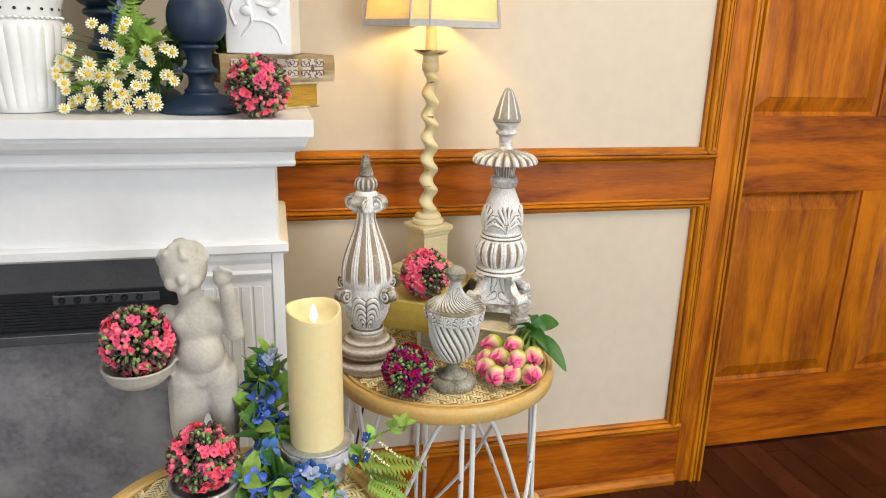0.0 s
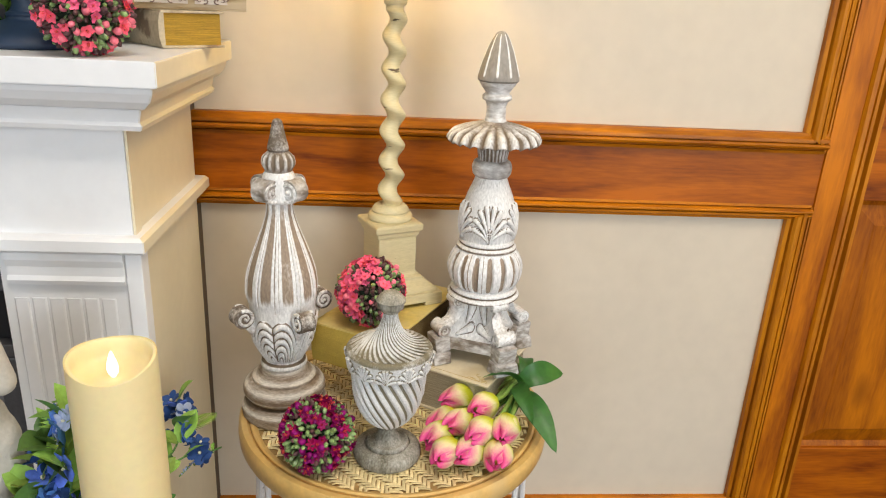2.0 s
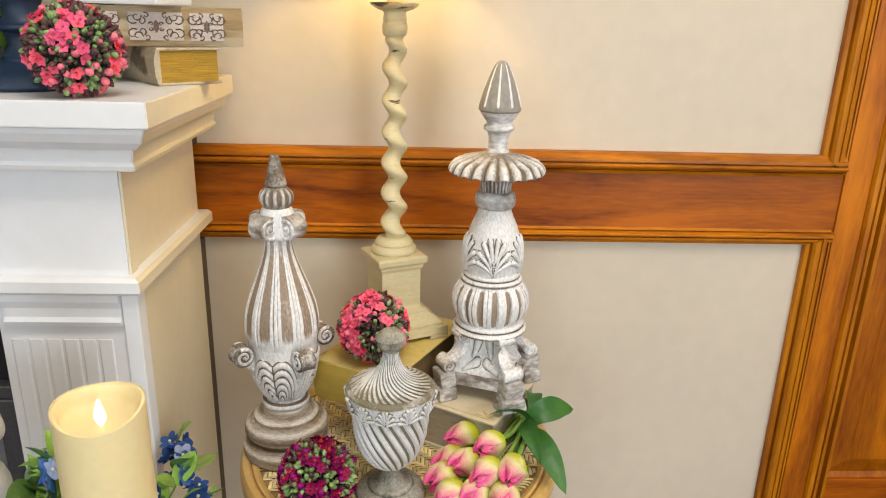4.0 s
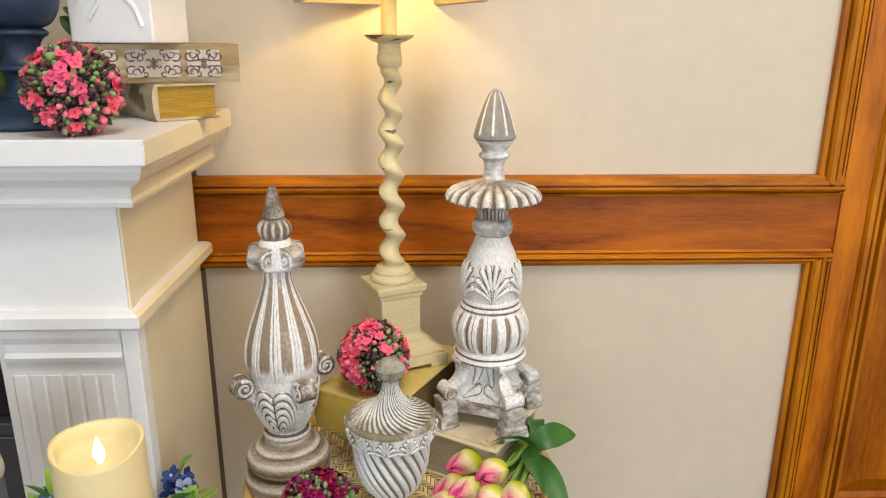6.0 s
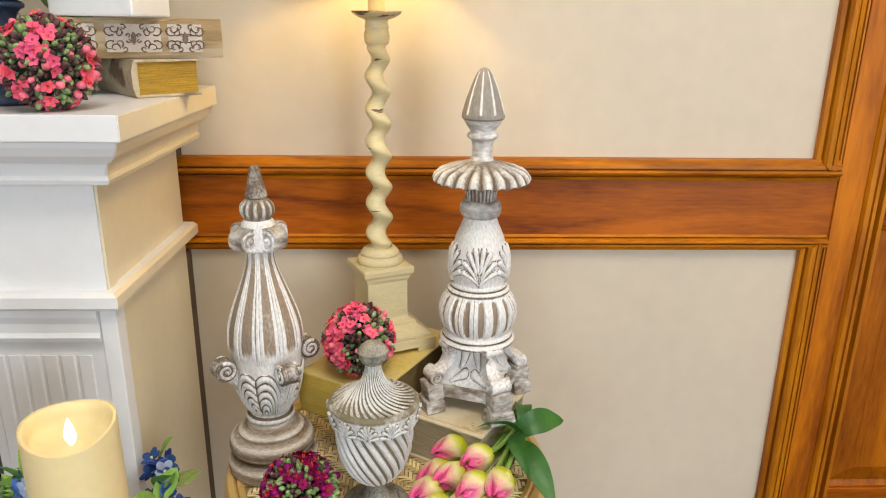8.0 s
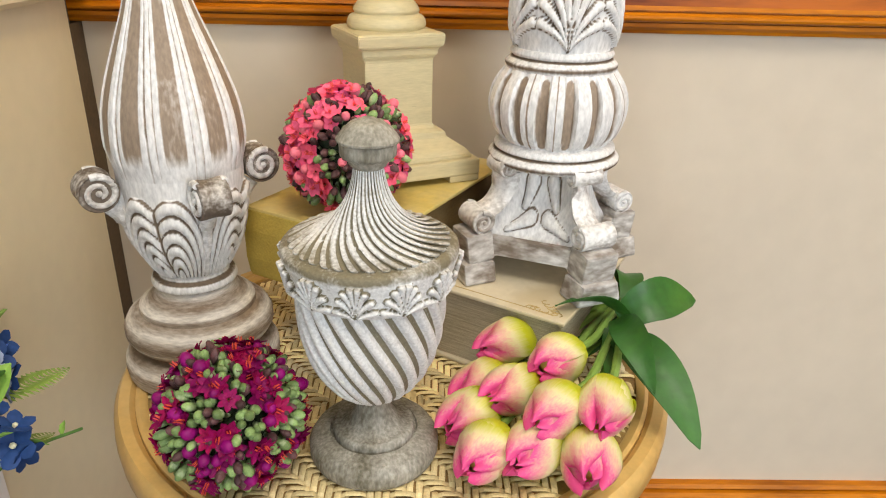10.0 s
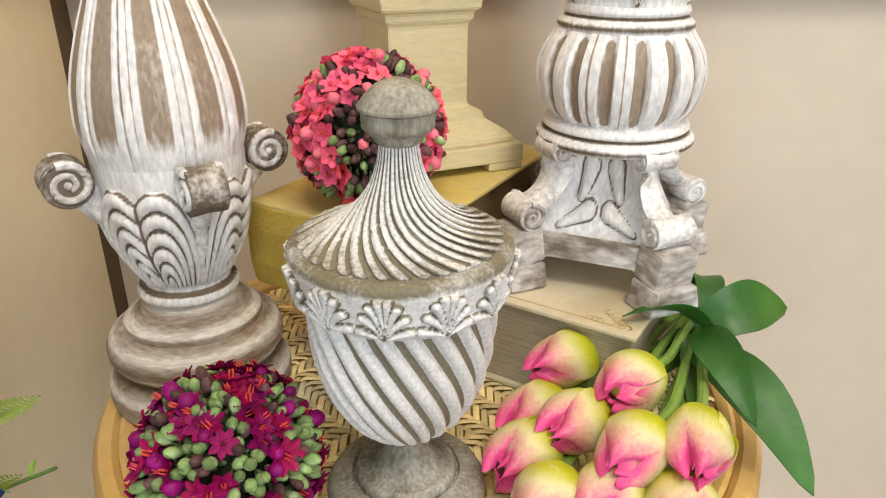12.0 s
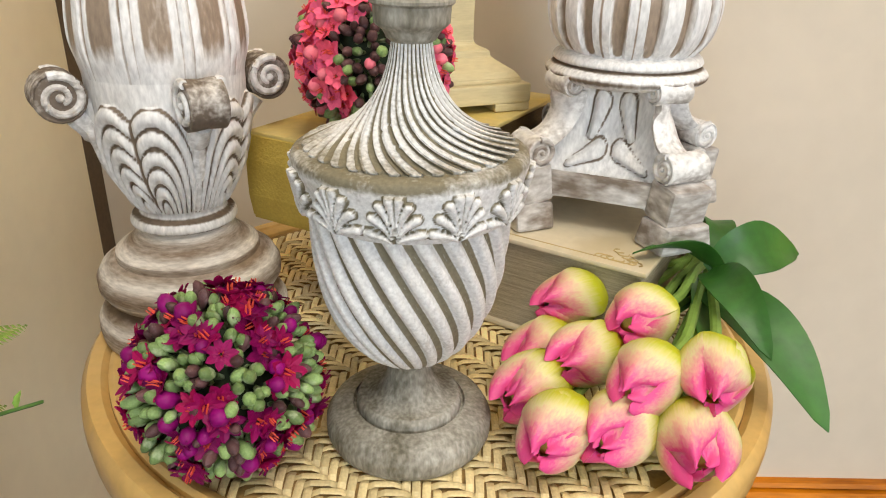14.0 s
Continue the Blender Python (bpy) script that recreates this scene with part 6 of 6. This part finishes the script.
def spray(t, pts, seed, leaves, size=1.0, flowers=(), stem_r=0.0014):
    """A stem through pts, with leaves along it and blossoms (mesh, how many, from where along the stem)."""
    rng = random.Random(seed)
    line = [Vector([float(c) for c in p]) for p in curve(pts, 8)]
    part("stem", tube(line, stem_r, 5), LEAF, t)
    n = len(line)
    for me, count in leaves:
        for k in range(count):
            i = min(int(rng.uniform(0.1, 1.0) * n), n - 1)
            d = (line[min(i + 1, n - 1)] - line[max(i - 2, 0)]).normalized()
            d = (d * 0.5 + Vector((rng.uniform(-1, 1), rng.uniform(-1, 1), rng.uniform(-0.35, 0.7)))).normalized()
            part("leaf", me, None, t, m=aim(line[i], d, rng.uniform(-50, 50), size * rng.uniform(0.7, 1.2)))
    for me, count, start in flowers:
        for k in range(count):
            i = min(int(rng.uniform(start, 1.0) * n), n - 1)
            off = Vector((rng.uniform(-1, 1), rng.uniform(-1, 0.6), rng.uniform(-0.3, 1))).normalized()
            part("blossom", me, None, t, m=aim(line[i] + off * rng.uniform(0.008, 0.018), off, rng.uniform(0, 360), size * rng.uniform(0.75, 1.2), True))


garland = thing("flower_garland", pose(0, 0, 0), "garland of green leaves and blue silk flowers round the candle", "garland")
Z2 = TOP2 + 0.006
spray(garland, [(0.02, 0.985, Z2 + 0.01), (-0.03, 1.0, Z2 + 0.05), (-0.05, 1.05, Z2 + 0.10), (-0.045, 1.10, Z2 + 0.17)], 1, ((LEAF_A, 26), (LEAF_B, 22)), 1.15, ((BLUES[0], 12, 0.1), (BLUES[1], 6, 0.1)))
spray(garland, [(0.05, 0.985, Z2 + 0.01), (-0.01, 0.985, Z2 + 0.02), (-0.045, 0.98, Z2 + 0.03), (-0.07, 0.985, Z2 + 0.06)], 2, ((LEAF_A, 22), (LEAF_B, 8), (LEAF_C, 22)), 1.15, ((BLUES[0], 16, 0.0), (BLUES[2], 5, 0.0)))
spray(garland, [(-0.02, 1.06, Z2 + 0.01), (-0.025, 1.07, Z2 + 0.08), (-0.02, 1.08, Z2 + 0.15), (-0.03, 1.12, Z2 + 0.21)], 3, ((LEAF_A, 22), (LEAF_B, 8), (LEAF_C, 8)), 1.15, ((BLUES[0], 5, 0.3), (BLUES[2], 4, 0.7)))
spray(garland, [(0.09, 1.01, Z2 + 0.02), (0.12, 1.03, Z2 + 0.06), (0.15, 1.05, Z2 + 0.075), (0.20, 1.06, Z2 + 0.08)], 4, ((LEAF_A, 7), (LEAF_C, 8)), 0.8, ((BLUES[1], 4, 0.1),))
spray(garland, [(0.03, 1.12, Z2 + 0.03), (0.035, 1.18, Z2 + 0.07), (0.045, 1.235, Z2 + 0.08), (0.030, 1.295, Z2 + 0.102)], 5, ((LEAF_A, 7), (LEAF_B, 5)), 1.05, ((BLUES[1], 12, 0.5), (BLUES[0], 2, 0.6), (BLUES[2], 3, 0.4)))
spray(garland, [(0.035, 1.18, Z2 + 0.07), (0.055, 1.22, Z2 + 0.066), (0.070, 1.245, Z2 + 0.055)], 6, ((LEAF_C, 3),), 1.0, ((BLUES[1], 4, 0.7),))
spray(garland, [(0.09, 0.975, Z2 + 0.01), (0.05, 0.97, Z2 + 0.045), (0.01, 0.975, Z2 + 0.05), (-0.03, 0.98, Z2 + 0.03)], 7, ((LEAF_A, 14), (LEAF_C, 14)), 1.1, ((BLUES[0], 12, 0.3), (BLUES[2], 6, 0.1)))
spray(garland, [(0.0, 1.06, Z2 + 0.05), (-0.03, 1.08, Z2 + 0.09), (-0.055, 1.07, Z2 + 0.12)], 8, ((LEAF_A, 16), (LEAF_B, 8)), 1.1, ((BLUES[0], 9, 0.2), (BLUES[1], 5, 0.2)))
for p, d, s in (((0.10, 1.02, Z2 + 0.05), (0.9, 0.05, -0.28), 1.35), ((0.11, 1.03, Z2 + 0.03), (0.8, -0.05, -0.45), 1.1), ((0.12, 1.0, Z2 + 0.02), (0.6, -0.3, -0.3), 0.9),
                ((0.05, 1.262, Z2 + 0.082), (0.45, 0.85, -0.15), 0.62), ((-0.03, 1.09, Z2 + 0.15), (-0.2, 0.4, 0.8), 0.8), ((0.055, 1.24, Z2 + 0.05), (0.35, 0.8, -0.3), 0.5)):
    part("frond", FROND, None, garland, m=aim(p, d, 0, s))
WHITE_BUDS = bud_mesh("white_bud", 0.0016, 0.0042, (WHITE_PETAL, LEAF_LIGHT), 0.001)
rng = random.Random(9)
for a, b in (((0.12, 1.03, Z2 + 0.065), (0.155, 1.0, Z2 + 0.045)), ((0.145, 1.035, Z2 + 0.068), (0.175, 1.01, Z2 + 0.052))):
    for k in range(22):
        p = Vector(a).lerp(Vector(b), k / 21)
        part("white_bud", WHITE_BUDS, None, garland, m=aim(p, (rng.uniform(-1, 1), rng.uniform(-1, 1), rng.uniform(0, 1)), 0, 1.0, True))
TINY = bud_mesh("tiny_blue_bud", 0.0013, 0.0034, (PALE_BLUE, LEAF_LIGHT), 0.001)
spray(garland, [(0.05, 1.215, Z2 + 0.04), (0.065, 1.26, Z2 + 0.038), (0.085, 1.30, Z2 + 0.026)], 16, ((LEAF_C, 3),), 0.4)
for k in range(26):
    p = Vector((0.052, 1.22, Z2 + 0.042)).lerp(Vector((0.066, 1.262, Z2 + 0.04)), k / 25)
    part("tiny_blue_bud", TINY, None, garland, m=aim(p, (rng.uniform(-1, 1), rng.uniform(-1, 1), rng.uniform(-0.3, 1)), 0, 1.0, True))


# ---- things on the mantel ----
def candlestick(x, y, size, label):
    t = thing("candlestick", pose(x, y, MZ + 0.0005), label, "candlestick", "navy candlesticks")
    s = size
    part("base", lathe([(r * s, z * s) for r, z in rows_of([(0.079, 0.0), (0.0825, 0.003), (0.082, 0.009), (0.074, 0.017), (0.054, 0.025), (0.034, 0.031), (0.030, 0.035), (0.031, 0.039), (0.027, 0.042)], 4)], 72), NAVY, t, smooth=True)
    part("stem", lathe([(r * s, z * s) for r, z in rows_of([(0.027, 0.041), (0.0225, 0.050), (0.0225, 0.062), (0.026, 0.068), (0.0315, 0.071), (0.032, 0.076), (0.027, 0.080), (0.0225, 0.090), (0.0235, 0.104), (0.029, 0.112), (0.034, 0.115), (0.034, 0.120), (0.027, 0.124)], 4)], 64), NAVY, t, smooth=True)
    part("globe", lathe([(r * s, z * s) for r, z in rows_of([(0.022, 0.122), (0.038, 0.129), (0.049, 0.145), (0.0530, 0.166), (0.049, 0.189), (0.036, 0.210), (0.022, 0.223)], 6)], 72), NAVY, t, smooth=True)
    part("cup", lathe([(r * s, z * s) for r, z in rows_of([(0.022, 0.221), (0.020, 0.235), (0.026, 0.250), (0.045, 0.262), (0.050, 0.270), (0.046, 0.272), (0.010, 0.268)], 4)], 64), NAVY, t, smooth=True)


candlestick(-0.126, 1.362, 0.95, "matt navy blue turned candlestick beside the flower ball")
candlestick(-0.290, 1.50, 1.42, "taller matt navy blue turned candlestick behind the daisies")

vase = thing("vase", pose(-0.412, 1.368, MZ + 0.0005) @ Matrix.Diagonal((0.96, 0.96, 0.86, 1)), "white glazed ribbed vase with a pierced beaded rim", "vase")
part("body", lathe(rows_of([(0.052, 0.0), (0.056, 0.004), (0.060, 0.030), (0.066, 0.080), (0.071, 0.130), (0.0725, 0.160), (0.070, 0.172), (0.066, 0.176)], 6), 264, lambda a, h, r, i: r * (1 + 0.045 * abs(math.cos(a * 11)) * smoothstep(0.002, 0.02, h) * (1 - smoothstep(0.155, 0.172, h)))), CERAMIC, vase, smooth=True)
part("rim", lathe(rows_of([(0.066, 0.174), (0.070, 0.180), (0.073, 0.200), (0.0755, 0.212), (0.073, 0.2125), (0.070, 0.200), (0.066, 0.180), (0.058, 0.172)], 4), 96, lambda a, h, r, i: r * (1 + 0.012 * math.cos(a * 22) * smoothstep(0.195, 0.212, h))), CERAMIC, vase, smooth=True)
BEAD = mesh_of("bead", ball(0.0034, sub=2), CERAMIC, True)
# black disc laid on the rim for the dark inside a pierced hole
HOLE = mesh_of("hole", lathe([(0.003, -0.0002), (0.003, 0.0004), (0.001, 0.0005)], 10), BLACK)
for k in range(44):
    a = 2 * math.pi * k / 44
    part("bead", BEAD, None, vase, m=pose(0.0715 * math.cos(a), 0.0715 * math.sin(a), 0.177))
    if k % 2:
        part("hole", HOLE, None, vase, m=pose(0.0731 * math.cos(a), 0.0731 * math.sin(a), 0.193, 0, 84, math.degrees(a)))
flower_ball(-0.412, 1.368, MZ + 0.205, 0.055, "coral pink flower ball filling the white vase", 52)

box_t = thing("relief_box", pose(-0.082, 1.402, MZ + 0.1005, 0, 0, -14), "white glazed ceramic block with a moulded floral relief", "ornament")
part("body", box(0, 0.119, 0, 0.082, 0, 0.20, 0.003), CERAMIC, box_t)
for k, (pts, r) in enumerate(((((0.03, 0.03), (0.05, 0.06), (0.04, 0.10), (0.02, 0.12)), 0.004), (((0.05, 0.06), (0.075, 0.058), (0.095, 0.045), (0.105, 0.02)), 0.003), (((0.06, 0.09), (0.085, 0.085), (0.10, 0.10), (0.09, 0.13)), 0.005), (((0.02, 0.05), (0.012, 0.075), (0.02, 0.10)), 0.003))):
    part("relief", tube([(float(p[0]), -0.0005, float(p[1])) for p in curve(pts, 6)], r, 8, flat=(0.7, 1)), CERAMIC, box_t, smooth=True)
for x, z, r in ((0.045, 0.115, 0.016), (0.075, 0.105, 0.014), (0.04, 0.075, 0.012), (0.062, 0.125, 0.012), (0.088, 0.075, 0.010), (0.03, 0.14, 0.011)):
    part("relief", ball(1, pose(x, 0.0, z) @ Matrix.Diagonal((r, 0.006, r * 0.8, 1)), 2), CERAMIC, box_t, smooth=True)

daisies = thing("daisy_bunch", pose(0, 0, 0), "bunch of white silk daisies and fern lying on the mantel", "daisies")
rng = random.Random(77)
STEMS = []
for k in range(84):
    a = rng.random()
    p = Vector((-0.345 + 0.185 * rng.random(), 1.275 + 0.06 * rng.random(), MZ + 0.012 + 0.10 * rng.random() ** 1.6))
    if k % 4 == 0:
        p.x -= 0.03
        p.z += 0.05
    d = Vector((rng.uniform(-0.5, 0.5), -1, rng.uniform(-0.1, 0.7)))
    flower = part("daisy", DAISY, None, daisies, m=aim(p, d, rng.uniform(0, 360), rng.uniform(0.66, 0.88), True))
    part("eye", DAISY_CENTRE, None, flower)
    part("stem", tube([p - d.normalized() * 0.002, p + Vector((0.0, 0.02, -0.004)), Vector((-0.2, 1.42, MZ + 0.05 + 0.05 * a))], 0.0009, 4), LEAF, daisies)
spray(daisies, [(-0.20, 1.44, MZ + 0.02), (-0.22, 1.40, MZ + 0.08), (-0.235, 1.37, MZ + 0.13), (-0.24, 1.36, MZ + 0.18)], 23, ((LEAF_A, 40), (LEAF_C, 30), (LEAF_B, 10)), 1.0, ((BLUES[2], 6, 0.2), (BLUES[0], 6, 0.6)))
spray(daisies, [(-0.20, 1.44, MZ + 0.02), (-0.17, 1.42, MZ + 0.08), (-0.16, 1.42, MZ + 0.14)], 24, ((LEAF_A, 14), (LEAF_B, 8)), 1.0, ((BLUES[2], 5, 0.1),))
spray(daisies, [(-0.33, 1.34, MZ + 0.02), (-0.28, 1.31, MZ + 0.05), (-0.23, 1.30, MZ + 0.09), (-0.19, 1.31, MZ + 0.12)], 26, ((LEAF_A, 16), (LEAF_C, 26)), 0.9, ((BLUES[2], 4, 0.4),))
spray(daisies, [(-0.12, 1.47, MZ + 0.03), (-0.09, 1.47, MZ + 0.10), (-0.10, 1.46, MZ + 0.17)], 25, ((LEAF_B, 12), (LEAF_A, 6)), 0.9)
for p, d, s in (((-0.24, 1.34, MZ + 0.09), (0.2, -0.2, 0.9), 1.1), ((-0.21, 1.36, MZ + 0.10), (0.6, -0.1, 0.6), 0.9), ((-0.27, 1.33, MZ + 0.06), (-0.6, -0.3, 0.3), 0.9)):
    part("frond", FROND, None, daisies, m=aim(p, d, 0, s))

# the lamp's flex, and rims added for the two ceiling fill lights out of view
flex = tagged(part("lamp_flex", tube([Vector([float(c) for c in p]) for p in curve([(0.335, 1.595, 0.735), (0.30, 1.617, 0.60), (0.262, 1.612, 0.50), (0.20, 1.60, 0.40), (0.16, 1.59, 0.2), (0.15, 1.585, 0.006)], 8)], 0.0028, 8), CORD, smooth=True), "black electric flex hanging behind the table", "cable")
for lx, ly in ((0.62, 0.30), (2.0, 0.9)):
    fitting = thing("added_ceiling_light", pose(lx, ly, CEIL), "round white rim added for an unseen ceiling light", "ceiling light", "ceiling lights")
    part("rim", lathe([(0.505, 0), (0.53, -0.004), (0.53, -0.03), (0.505, -0.03)], 48, closed=False), MANTEL, fitting)

# floorboards by the door, and the rest of the floor in one
def plank_mesh(l):
    return mesh_of("plank", box(0, 0.084, 0, l, -0.004, 0.0, 0.0008, segments=1), FLOORWOOD)


PLANKS = [plank_mesh(l) for l in (0.6, 0.9, 1.2)]
rng = random.Random(12)
rest = bmesh.new()
END_Y = WALL_Y + 0.3
for i in range(int((XB - XA) / 0.085) + 1):
    x, y = XA + i * 0.085, YA - 0.15
    first = rng.uniform(0.35, 1.0)
    while y < END_Y - 0.01:
        k = rng.randrange(3)
        full = (0.6, 0.9, 1.2)[k]
        length = min(full * first, END_Y - y)
        first = 1.0
        m = pose(x, y, 0.0) @ Matrix.Diagonal((1, length / full, 1, 1))
        if 0.7 < x < 2.9 and y > -0.4:
            part("plank", PLANKS[k], None, floor, m=m)
        else:
            at = len(rest.verts)
            rest.from_mesh(PLANKS[k])
            rest.verts.ensure_lookup_table()
            for v in rest.verts[at:]:
                v.co = m @ v.co
        y += length + 0.0008
tagged(part("planks", rest, FLOORWOOD, floor), "dark planks", kind="stuff")
